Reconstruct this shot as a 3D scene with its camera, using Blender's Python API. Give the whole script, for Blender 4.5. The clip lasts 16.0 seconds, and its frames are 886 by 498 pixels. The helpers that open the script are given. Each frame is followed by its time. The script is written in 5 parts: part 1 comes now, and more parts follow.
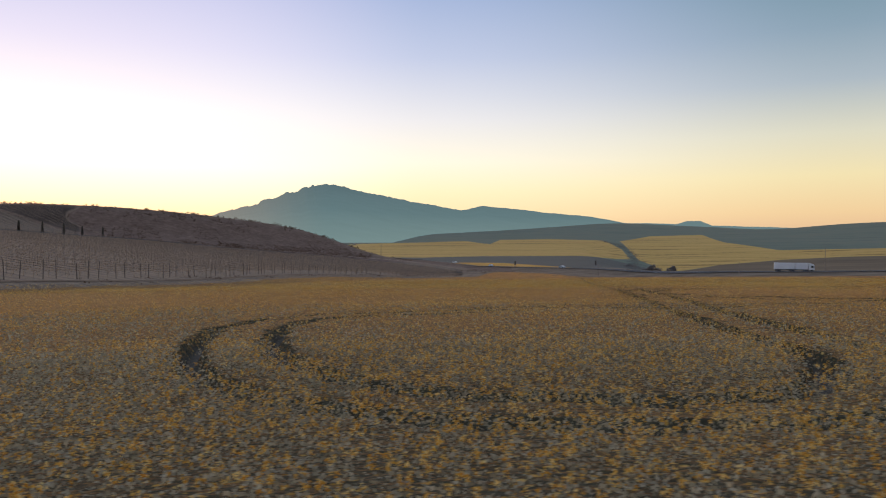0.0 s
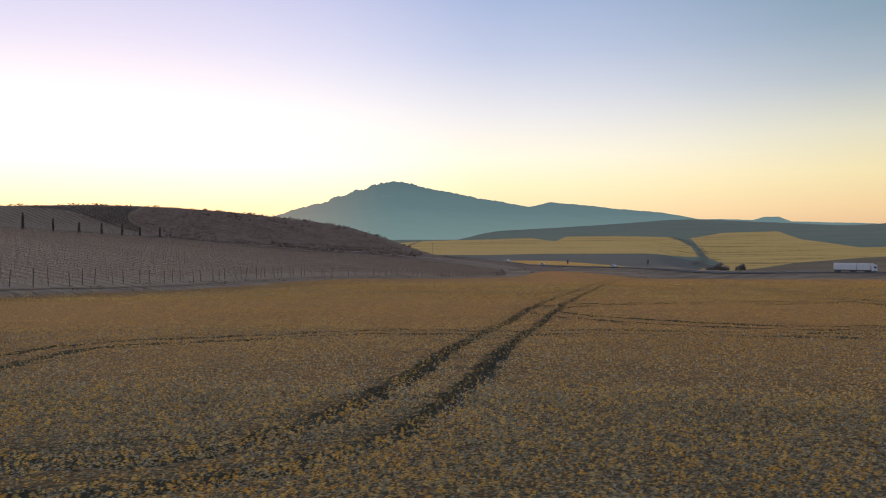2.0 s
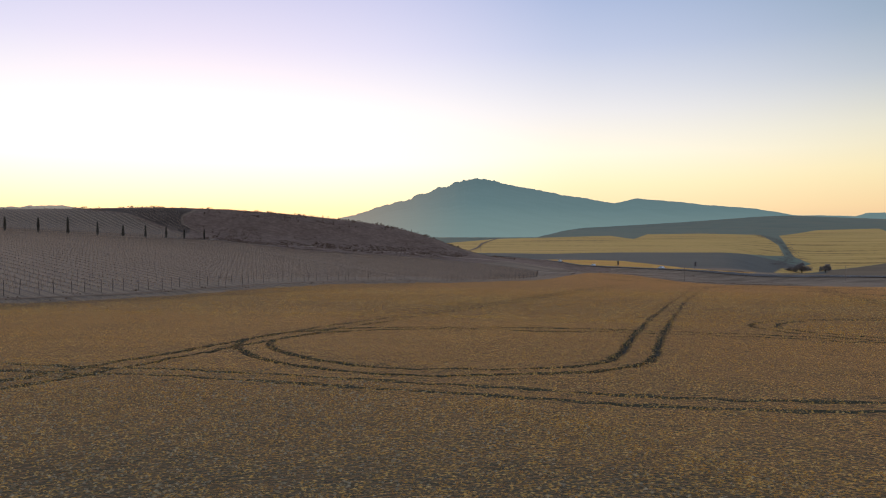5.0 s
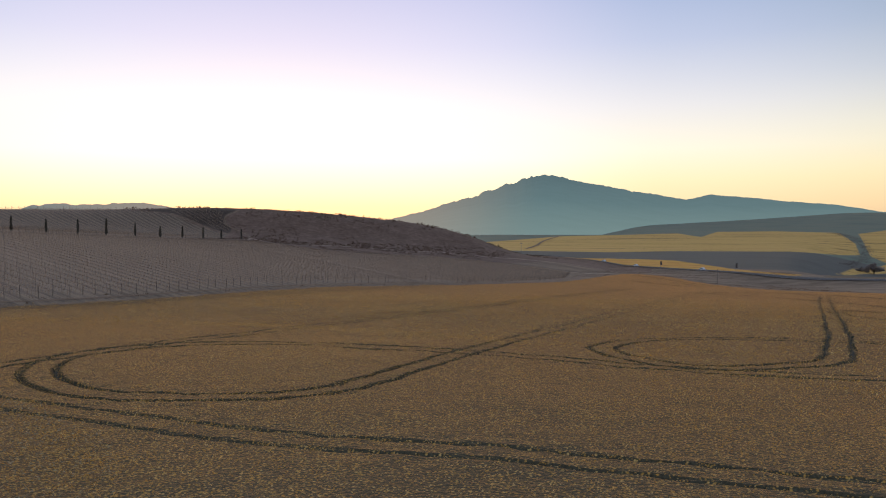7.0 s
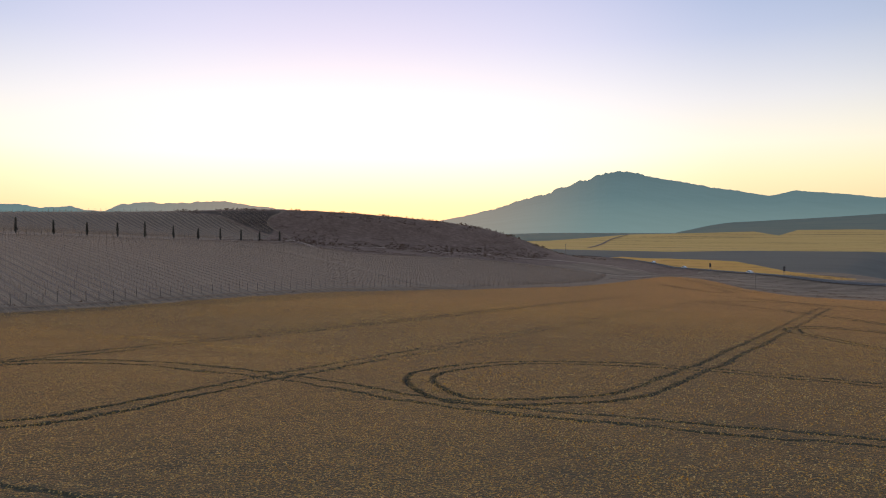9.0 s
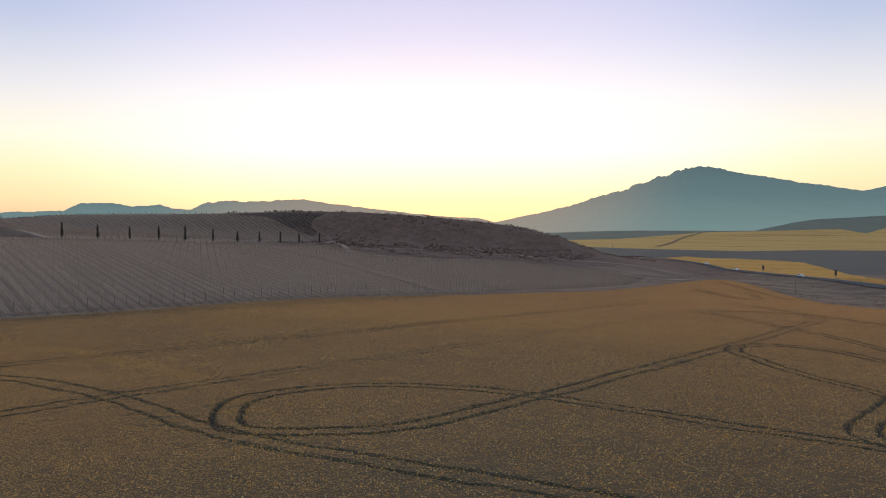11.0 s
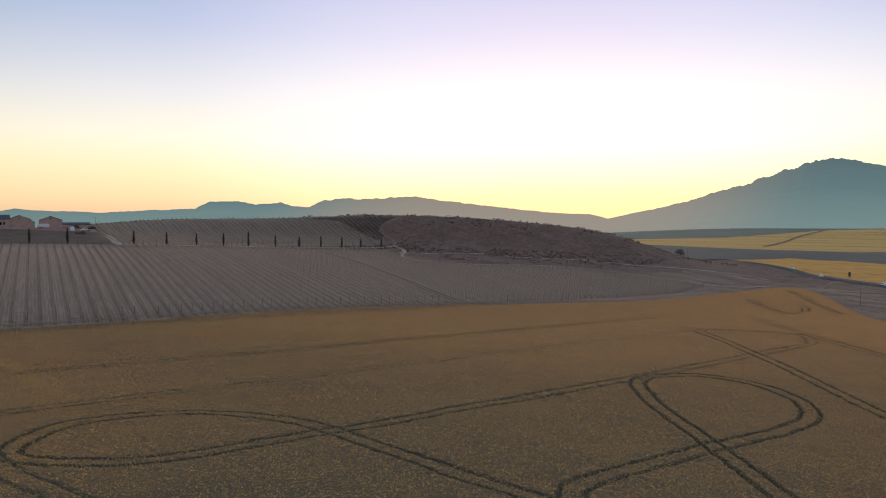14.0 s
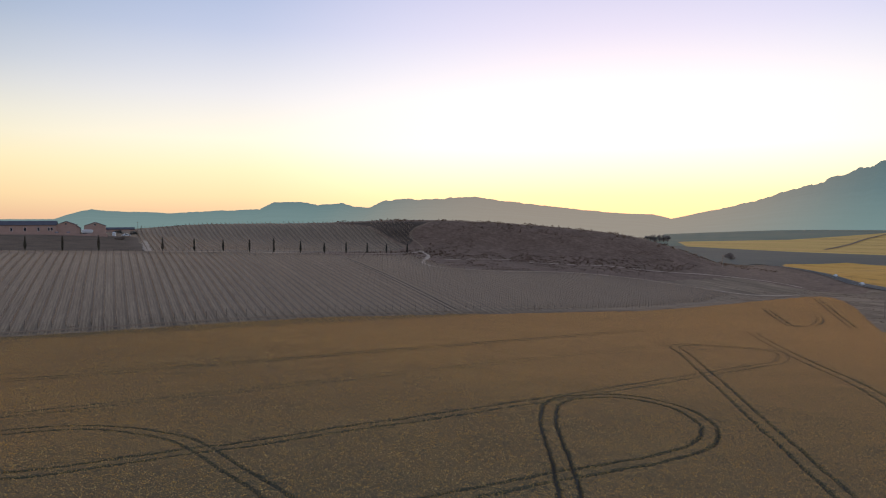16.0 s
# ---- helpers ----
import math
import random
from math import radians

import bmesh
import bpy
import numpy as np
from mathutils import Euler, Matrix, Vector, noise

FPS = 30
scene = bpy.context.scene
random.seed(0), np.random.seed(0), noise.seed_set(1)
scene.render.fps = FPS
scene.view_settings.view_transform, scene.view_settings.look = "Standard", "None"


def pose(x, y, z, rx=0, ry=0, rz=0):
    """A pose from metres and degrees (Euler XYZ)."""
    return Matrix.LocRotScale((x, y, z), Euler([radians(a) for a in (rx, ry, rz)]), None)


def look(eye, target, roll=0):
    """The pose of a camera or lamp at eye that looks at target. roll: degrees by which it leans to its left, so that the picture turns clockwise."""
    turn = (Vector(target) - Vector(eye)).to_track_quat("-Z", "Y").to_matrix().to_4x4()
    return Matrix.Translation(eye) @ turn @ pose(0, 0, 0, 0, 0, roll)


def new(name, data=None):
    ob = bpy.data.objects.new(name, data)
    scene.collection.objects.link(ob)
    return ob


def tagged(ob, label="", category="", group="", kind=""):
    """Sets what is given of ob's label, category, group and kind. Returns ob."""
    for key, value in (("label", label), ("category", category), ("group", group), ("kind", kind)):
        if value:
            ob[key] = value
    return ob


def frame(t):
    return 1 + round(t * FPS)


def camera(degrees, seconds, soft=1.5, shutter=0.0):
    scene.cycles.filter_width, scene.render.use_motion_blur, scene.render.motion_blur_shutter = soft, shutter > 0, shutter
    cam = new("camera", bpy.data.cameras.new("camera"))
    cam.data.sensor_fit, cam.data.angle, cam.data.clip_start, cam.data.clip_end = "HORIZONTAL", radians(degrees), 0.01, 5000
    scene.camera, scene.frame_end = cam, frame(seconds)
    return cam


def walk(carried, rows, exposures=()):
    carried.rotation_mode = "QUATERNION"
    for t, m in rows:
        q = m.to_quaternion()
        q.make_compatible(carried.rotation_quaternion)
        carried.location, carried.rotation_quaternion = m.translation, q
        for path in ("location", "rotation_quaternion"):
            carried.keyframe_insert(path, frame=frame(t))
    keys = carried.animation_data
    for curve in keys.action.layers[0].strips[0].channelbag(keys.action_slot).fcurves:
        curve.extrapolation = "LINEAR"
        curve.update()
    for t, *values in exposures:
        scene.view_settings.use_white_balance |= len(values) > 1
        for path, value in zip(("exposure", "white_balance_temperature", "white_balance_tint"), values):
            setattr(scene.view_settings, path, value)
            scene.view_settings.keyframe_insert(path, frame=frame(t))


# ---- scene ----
cam = camera(62.0, 16.0, soft=1.1, shutter=0.15)
PATH = [
    (0.0, pose(-0.000, -0.000, 3.400, 89.350, -0.078, -0.000)),
    (0.5, pose(2.704, -0.369, 3.742, 89.270, -0.064, 1.374)),
    (1.0, pose(5.397, -0.646, 4.085, 89.197, -0.050, 2.761)),
    (1.5, pose(8.071, -0.762, 4.431, 89.131, -0.037, 4.083)),
    (2.0, pose(10.767, -0.664, 4.781, 89.071, -0.021, 5.360)),
    (2.5, pose(13.740, -0.382, 5.136, 89.014, -0.007, 6.571)),
    (3.0, pose(17.167, 0.018, 5.494, 88.964, 0.002, 7.621)),
    (3.5, pose(20.963, 0.431, 5.852, 88.913, 0.014, 8.687)),
    (4.0, pose(25.069, 0.889, 6.215, 88.874, 0.022, 9.762)),
    (6.5, pose(47.937, 3.647, 8.317, 88.629, -0.135, 15.990)),
    (7.0, pose(52.179, 4.779, 8.817, 88.528, -0.131, 17.461)),
    (7.5, pose(56.478, 6.078, 9.333, 88.439, -0.124, 18.923)),
    (8.0, pose(60.977, 7.558, 9.877, 88.373, -0.121, 20.426)),
    (8.5, pose(65.759, 9.303, 10.449, 88.328, -0.122, 21.858)),
    (9.0, pose(70.551, 11.259, 11.044, 88.292, -0.119, 23.290)),
    (9.5, pose(75.280, 13.279, 11.653, 88.255, -0.108, 24.747)),
    (12.0, pose(97.390, 22.653, 14.986, 87.901, 0.051, 32.329)),
    (12.5, pose(101.496, 24.631, 15.735, 87.861, 0.076, 33.812)),
    (13.0, pose(105.593, 26.631, 16.491, 87.809, 0.095, 35.301)),
    (13.5, pose(109.732, 28.749, 17.252, 87.758, 0.107, 36.788)),
    (14.0, pose(113.957, 31.028, 18.015, 87.720, 0.111, 38.199)),
    (14.5, pose(118.116, 33.367, 18.778, 87.694, 0.109, 39.558)),
    (15.0, pose(122.189, 35.802, 19.543, 87.679, 0.106, 40.863)),
    (15.5, pose(126.179, 38.375, 20.311, 87.686, 0.106, 41.988)),
    (16.0, pose(130.081, 41.032, 21.081, 87.711, 0.115, 43.036)),
]
walk(cam, PATH)


# ---- the lie of the land
def smooth(a, b, v):
    u = np.clip((v - a) / (b - a), 0.0, 1.0)
    return u * u * (3 - 2 * u)


def edge_x(y):
    """The line where the canola field meets the vineyard."""
    return -30.0 + 0.155 * (np.clip(y, -200, 420) - 85.0)


# the valley highway, which runs on a low embankment
HIGHWAY = [(-75, 600), (-42, 548), (-18, 524), (2, 503), (20, 478), (45, 440), (70, 402), (90, 374), (110, 353), (137, 335), (170, 323), (230, 311), (330, 300), (480, 296)]


def embankment(x, y):
    far = np.full(np.shape(x), 1e9)
    for (xa, ya), (xb, yb) in zip(HIGHWAY, HIGHWAY[1:]):
        dx, dy = xb - xa, yb - ya
        t = np.clip(((x - xa) * dx + (y - ya) * dy) / (dx * dx + dy * dy), 0, 1)
        far = np.minimum(far, np.hypot(x - xa - t * dx, y - ya - t * dy))
    return 1.5 * (1 - smooth(5, 15, far))


def height(x, y):
    """The lie of the land, in metres: crop field, vineyard slope, scrub hill, valley, far hills."""
    x, y = np.asarray(x, float), np.asarray(y, float)
    # the field falls away evenly, rolls over a crest and runs out into the valley
    yy = 400.0 - 60.0 * np.logaddexp(0.0, (400.0 - y) / 60.0)
    yy = np.where(y < 0, y * 0.5, yy + 0.08 * np.exp(-y / 60.0))
    z = 1.9 - 0.0435 * yy + 0.009 * np.clip(x, -300, 100)
    z = z - 2.4 * np.exp(-(((x - 120) / 75) ** 2 + ((y - 285) / 55) ** 2))
    z = z - 2.2 * np.exp(-(((x - 92) / 30) ** 2 + ((y - 338) / 34) ** 2)) + 2.4 * np.exp(-(((x + 272) / 48) ** 2 + ((y - 184) / 46) ** 2))
    # a shallow dip on the field's eastern side
    z = z - 1.8 * smooth(66, 108, x) * np.exp(-(((y - 120) / 34) ** 2)) + 0.26 * np.exp(-(((y - 54) / 26) ** 2)) * (1 - smooth(85, 110, x))
    # the vineyard climbs to the track with the cypresses
    up = np.maximum(edge_x(y) - x, 0.0)
    z = z + 22.0 * np.tanh(up / 160.0) * (1 - 0.9 * smooth(420, 700, y)) * (0.3 + 0.7 * smooth(-120, 40, y))
    # the scrub hill, a spur that runs away to the valley
    u = (x + 190) * 0.75 + (y - 400) * 0.66
    v = (-(x + 190) * 0.66 + (y - 400) * 0.75 + 31) / 36
    z = z + 17.0 * (1 - 0.2 * smooth(0, 130, u)) * np.exp(-np.where(u > 0, (u / 141) ** 8, (u / 144) ** 2) - v * v) + 5.1 * np.exp(-(((x + 310) / 70) ** 2 + ((y - 280) / 55) ** 2))
    # valley floor, rising to the far fields and hills
    r = np.hypot(x - 40, y)
    az = np.degrees(np.arctan2(-(x - 40), y))
    far = smooth(480, 800, r)
    floor = -17 - 1.0 * smooth(500, 900, r) + 34 * smooth(1000, 2500, r) * (1 - smooth(12, 30, az))
    rise = smooth(1900, 3900, r) * (60.5 + 13.7 * np.exp(-((az + 33.6) / 7.8) ** 2) + 14.2 * np.exp(-((az + 12.4) / 3.9) ** 2))
    rise = rise - smooth(1900, 3900, r) * (82 * smooth(-14.6, 18.7, az) + 19 * np.exp(-((az + 23.4) / 3.8) ** 2))
    rise = np.maximum(rise, -2.0) - 45 * smooth(1720, 2050, r) * smooth(1, 9, az)
    # a hollow behind the highway's brow
    hollow = 22 * smooth(400, 620, r) * (1 - smooth(1050, 1900, r)) * (1 - smooth(-15, -8, az))
    dell = 5.0 * np.exp(-(((x + 55) / 52) ** 2 + ((y - 710) / 95) ** 2))
    return z * (1 - far) + (floor + rise) * far - hollow - dell + embankment(x, y)


# ---- sky and light
SUN_AZ = 30.0  # degrees to the left of +y; the sun has just gone behind the far ridge
SUN_DIR = Vector((-math.sin(radians(SUN_AZ)), math.cos(radians(SUN_AZ)), 0.0))


def ramp_node(nt, stops, fac):
    n = nt.nodes.new("ShaderNodeValToRGB")
    r = n.color_ramp
    while len(r.elements) > 1:
        r.elements.remove(r.elements[-1])
    r.elements[0].position, r.elements[0].color = stops[0][0], (*stops[0][1], 1)
    for p, c in stops[1:]:
        r.elements.new(p).color = (*c, 1)
    nt.links.new(fac, n.inputs[0])
    return n.outputs[0]


def math_node(nt, op, a, b=0.0, c=0.0):
    n = nt.nodes.new("ShaderNodeMath")
    n.operation = op
    for i, v in enumerate((a, b, c)):
        if isinstance(v, (int, float)):
            n.inputs[i].default_value = v
        else:
            nt.links.new(v, n.inputs[i])
    return n.outputs[0]


def mix_node(nt, fac, a, b, blend="MIX"):
    n = nt.nodes.new("ShaderNodeMix")
    n.data_type, n.blend_type = "RGBA", blend
    for i, v in ((0, fac), (6, a), (7, b)):
        if isinstance(v, (int, float)):
            n.inputs[i].default_value = v
        elif isinstance(v, tuple):
            n.inputs[i].default_value = (*v, 1)
        else:
            nt.links.new(v, n.inputs[i])
    return n.outputs[2]


def band_node(nt, v, lo, hi, smooth_step=True):
    n = nt.nodes.new("ShaderNodeMapRange")
    n.interpolation_type = "SMOOTHSTEP" if smooth_step else "LINEAR"
    n.inputs[1].default_value, n.inputs[2].default_value = lo, hi
    nt.links.new(v, n.inputs[0])
    return n.outputs[0]


def build_sky():
    world = bpy.data.worlds.new("dusk_sky")
    scene.world = world
    world.use_nodes = True
    nt = world.node_tree
    tc = nt.nodes.new("ShaderNodeTexCoord")
    sep = nt.nodes.new("ShaderNodeSeparateXYZ")
    nt.links.new(tc.outputs["Generated"], sep.inputs[0])
    x, y, z = sep.outputs
    flat = math_node(nt, "SQRT", math_node(nt, "ADD", math_node(nt, "MULTIPLY", x, x), math_node(nt, "MULTIPLY_ADD", y, y, 1e-5)))
    toward = math_node(nt, "DIVIDE", math_node(nt, "MULTIPLY_ADD", x, SUN_DIR.x, math_node(nt, "MULTIPLY", y, SUN_DIR.y)), flat)
    up = math_node(nt, "MAXIMUM", z, 0.0)
    near = ramp_node(nt, [(0.0, (1.0, 0.79, 0.46)), (0.03, (1.03, 0.92, 0.56)), (0.06, (1.06, 1.02, 0.76)), (0.095, (1.05, 1.03, 0.99)), (0.17, (0.90, 0.89, 0.95)), (0.24, (0.70, 0.70, 0.90)),
                          (0.31, (0.55, 0.57, 0.82)), (0.6, (0.42, 0.5, 0.8)), (1.0, (0.32, 0.41, 0.64))], up)
    mid = ramp_node(nt, [(0.0, (0.86, 0.56, 0.36)), (0.03, (0.96, 0.75, 0.46)), (0.065, (0.98, 0.86, 0.57)), (0.105, (0.97, 0.91, 0.77)), (0.16, (0.80, 0.79, 0.83)), (0.24, (0.51, 0.57, 0.77)),
                         (0.31, (0.36, 0.45, 0.69)), (0.6, (0.34, 0.43, 0.66)), (1.0, (0.30, 0.39, 0.62))], up)
    side = ramp_node(nt, [(0.0, (0.72, 0.45, 0.29)), (0.035, (0.83, 0.60, 0.34)), (0.08, (0.84, 0.72, 0.43)), (0.13, (0.68, 0.66, 0.53)), (0.19, (0.38, 0.45, 0.52)), (0.25, (0.235, 0.335, 0.43)),
                          (0.31, (0.15, 0.265, 0.345)), (0.6, (0.27, 0.38, 0.56)), (1.0, (0.28, 0.37, 0.58))], up)
    back = ramp_node(nt, [(0.0, (0.32, 0.29, 0.36)), (0.12, (0.42, 0.36, 0.42)), (0.3, (0.3, 0.34, 0.48)), (1.0, (0.22, 0.31, 0.54))], up)
    c0 = mix_node(nt, band_node(nt, toward, 0.87, 0.998), mid, near)
    c1 = mix_node(nt, band_node(nt, toward, 0.5, 0.92), side, c0)
    c2 = mix_node(nt, band_node(nt, toward, -0.7, 0.47), back, c1)
    air = nt.nodes.new("ShaderNodeTexSky")
    air.sky_type, air.sun_disc = "NISHITA", False
    air.sun_elevation, air.sun_rotation = radians(1.0), radians(-SUN_AZ)
    both = mix_node(nt, 0.04, c2, air.outputs[0], "ADD")
    bg = nt.nodes["Background"]
    nt.links.new(both, bg.inputs[0])
    bg.inputs[1].default_value = 1.0


build_sky()
sun = new("sun", bpy.data.lights.new("sun", "SUN"))
sun.data.energy, sun.data.angle, sun.data.color = 0.5, radians(12), (1.0, 0.72, 0.42)
sun.matrix_world = look((0, 0, 0), -(SUN_DIR + Vector((0, 0, math.tan(radians(4.0))))))


# ---- materials
def material(name, stops, scale=1.0, fine=8.0, rough=0.9, bump=0.2, fine_mix=0.35, spread=0.0, island=0.0, metal=0.0, wave=None, stretch=(1, 1, 1)):
    """A surface of two scales of noise through a colour ramp, with relief; spread varies it by object, island by loose piece."""
    m = bpy.data.materials.new(name)
    m.use_nodes = True
    nt = m.node_tree
    bsdf = nt.nodes["Principled BSDF"]
    tc = nt.nodes.new("ShaderNodeTexCoord")
    mp = nt.nodes.new("ShaderNodeMapping")
    mp.inputs["Scale"].default_value = stretch
    nt.links.new(tc.outputs["Object"], mp.inputs[0])

    def noise_tex(s, detail):
        n = nt.nodes.new("ShaderNodeTexNoise")
        n.inputs["Scale"].default_value, n.inputs["Detail"].default_value = s, detail
        nt.links.new(mp.outputs[0], n.inputs["Vector"])
        return n.outputs[0]

    a, b = noise_tex(scale, 5.0), noise_tex(fine, 4.0)
    v = math_node(nt, "ADD", math_node(nt, "MULTIPLY", a, 1 - fine_mix), math_node(nt, "MULTIPLY", b, fine_mix))
    if spread:
        oi = nt.nodes.new("ShaderNodeObjectInfo")
        v = math_node(nt, "ADD", v, math_node(nt, "MULTIPLY", math_node(nt, "SUBTRACT", oi.outputs["Random"], 0.5), spread))
    if island:
        ge = nt.nodes.new("ShaderNodeNewGeometry")
        v = math_node(nt, "ADD", v, math_node(nt, "MULTIPLY", math_node(nt, "SUBTRACT", ge.outputs["Random Per Island"], 0.5), island))
    col = ramp_node(nt, stops, v)
    nt.links.new(col, bsdf.inputs["Base Color"])
    bsdf.inputs["Roughness"].default_value, bsdf.inputs["Metallic"].default_value = rough, metal
    bsdf.inputs["Specular IOR Level"].default_value = 0.05 if rough > 0.85 else 0.25
    if bump:
        bp = nt.nodes.new("ShaderNodeBump")
        bp.inputs["Strength"].default_value, bp.inputs["Distance"].default_value = bump, 0.5 / fine
        nt.links.new(b, bp.inputs["Height"])
        nt.links.new(bp.outputs[0], bsdf.inputs["Normal"])
    return m


def thin(m, share):
    """Lets thin leaves and petals glow when the light stands behind them."""
    nt = m.node_tree
    bsdf, out = nt.nodes["Principled BSDF"], nt.nodes["Material Output"]
    tr, mx = nt.nodes.new("ShaderNodeBsdfTranslucent"), nt.nodes.new("ShaderNodeMixShader")
    nt.links.new(bsdf.inputs["Base Color"].links[0].from_socket, tr.inputs[0])
    mx.inputs[0].default_value = share
    nt.links.new(bsdf.outputs[0], mx.inputs[1])
    nt.links.new(tr.outputs[0], mx.inputs[2])
    nt.links.new(mx.outputs[0], out.inputs[0])
    return m


def two(c1, c2):
    return [(0.3, c1), (0.7, c2)]


M_PETAL = thin(material("canola_petal", [(0.1, (0.66, 0.3, 0.04)), (0.5, (0.84, 0.48, 0.085)), (0.85, (0.93, 0.69, 0.27))], 0.05, 2.0, 0.8, 0, 0.3, island=0.9), 0.45)
M_STEM = thin(material("canola_leaf", [(0.2, (0.3, 0.25, 0.155)), (0.5, (0.43, 0.355, 0.22)), (0.8, (0.57, 0.465, 0.29))], 0.2, 3.0, 0.8, 0, 0.3, island=0.7), 0.35)
M_DIRT = material("dirt_road", two((0.42, 0.31, 0.22), (0.6, 0.46, 0.34)), 0.25, 3.0, 0.95, 0.3)
M_LANE = material("headland_soil", two((0.2, 0.135, 0.086), (0.31, 0.215, 0.14)), 0.25, 3.0, 0.95, 0.3)
M_RUT = material("rut_soil", two((0.075, 0.055, 0.038), (0.13, 0.095, 0.066)), 0.25, 3.0, 0.95, 0.3)
M_ASPHALT = material("asphalt", two((0.1, 0.09, 0.08), (0.15, 0.135, 0.12)), 0.3, 6.0, 0.9, 0.1)
M_LINE = material("road_paint", two((0.35, 0.34, 0.32), (0.5, 0.49, 0.47)), 1.0, 6.0, 0.6, 0)
M_VINE = material("vine_wood", two((0.44, 0.325, 0.22), (0.62, 0.465, 0.325)), 2.0, 20.0, 0.9, 0, spread=0.2)
M_POST = material("weathered_post", two((0.26, 0.2, 0.155), (0.42, 0.325, 0.255)), 2.0, 15.0, 0.9, 0.2, spread=0.3)
M_END = material("dark_post", two((0.13, 0.1, 0.08), (0.26, 0.2, 0.155)), 2.0, 15.0, 0.9, 0.2, spread=0.3)
M_WIRE = material("wire", two((0.16, 0.15, 0.15), (0.25, 0.24, 0.23)), 2.0, 10.0, 0.5, 0, metal=0.6)
M_CYPRESS = material("cypress_leaf", two((0.09, 0.08, 0.058), (0.165, 0.145, 0.105)), 1.5, 6.0, 0.85, 0, spread=0.15, island=0.5)
M_BARK = material("bark", two((0.04, 0.03, 0.022), (0.1, 0.075, 0.055)), 3.0, 20.0, 0.95, 0.4)
M_SCRUB = thin(material("scrub_leaf", [(0.15, (0.115, 0.072, 0.047)), (0.5, (0.185, 0.118, 0.078)), (0.9, (0.27, 0.178, 0.12))], 0.03, 2.0, 0.9, 0, 0.4, island=0.6), 0.3)
M_TREE = material("tree_leaf", two((0.075, 0.075, 0.066), (0.12, 0.118, 0.1)), 1.0, 6.0, 0.85, 0, island=0.5)
# distant leaves: the haze in front of them is mixed into this paler colour
M_HAZY_TREE = thin(material("far_tree_leaf", two((0.24, 0.21, 0.19), (0.34, 0.29, 0.26)), 0.3, 3.0, 0.9, 0, island=0.4), 0.5)
M_GULLY = thin(material("gully_leaf", two((0.17, 0.145, 0.125), (0.25, 0.215, 0.185)), 0.2, 3.0, 0.9, 0, island=0.4), 0.3)
M_PLASTER = material("pink_plaster", two((0.46, 0.31, 0.245), (0.58, 0.40, 0.32)), 0.4, 5.0, 0.9, 0.1)
M_ROOF = material("slate_roof", two((0.06, 0.055, 0.065), (0.11, 0.10, 0.11)), 0.5, 6.0, 0.7, 0.2)
M_GLASS = material("dark_glass", two((0.015, 0.016, 0.02), (0.03, 0.03, 0.035)), 0.5, 4.0, 0.15, 0)
M_WHITE = material("white_paint", two((0.74, 0.74, 0.72), (0.86, 0.86, 0.84)), 0.6, 5.0, 0.5, 0)
M_GREY = material("grey_metal", two((0.16, 0.16, 0.17), (0.28, 0.28, 0.29)), 0.8, 6.0, 0.5, 0)
M_TYRE = material("tyre_rubber", two((0.015, 0.015, 0.015), (0.03, 0.03, 0.03)), 2.0, 20.0, 0.9, 0)
M_BOARD = material("sign_back", two((0.07, 0.06, 0.055), (0.13, 0.11, 0.1)), 1.0, 6.0, 0.7, 0)


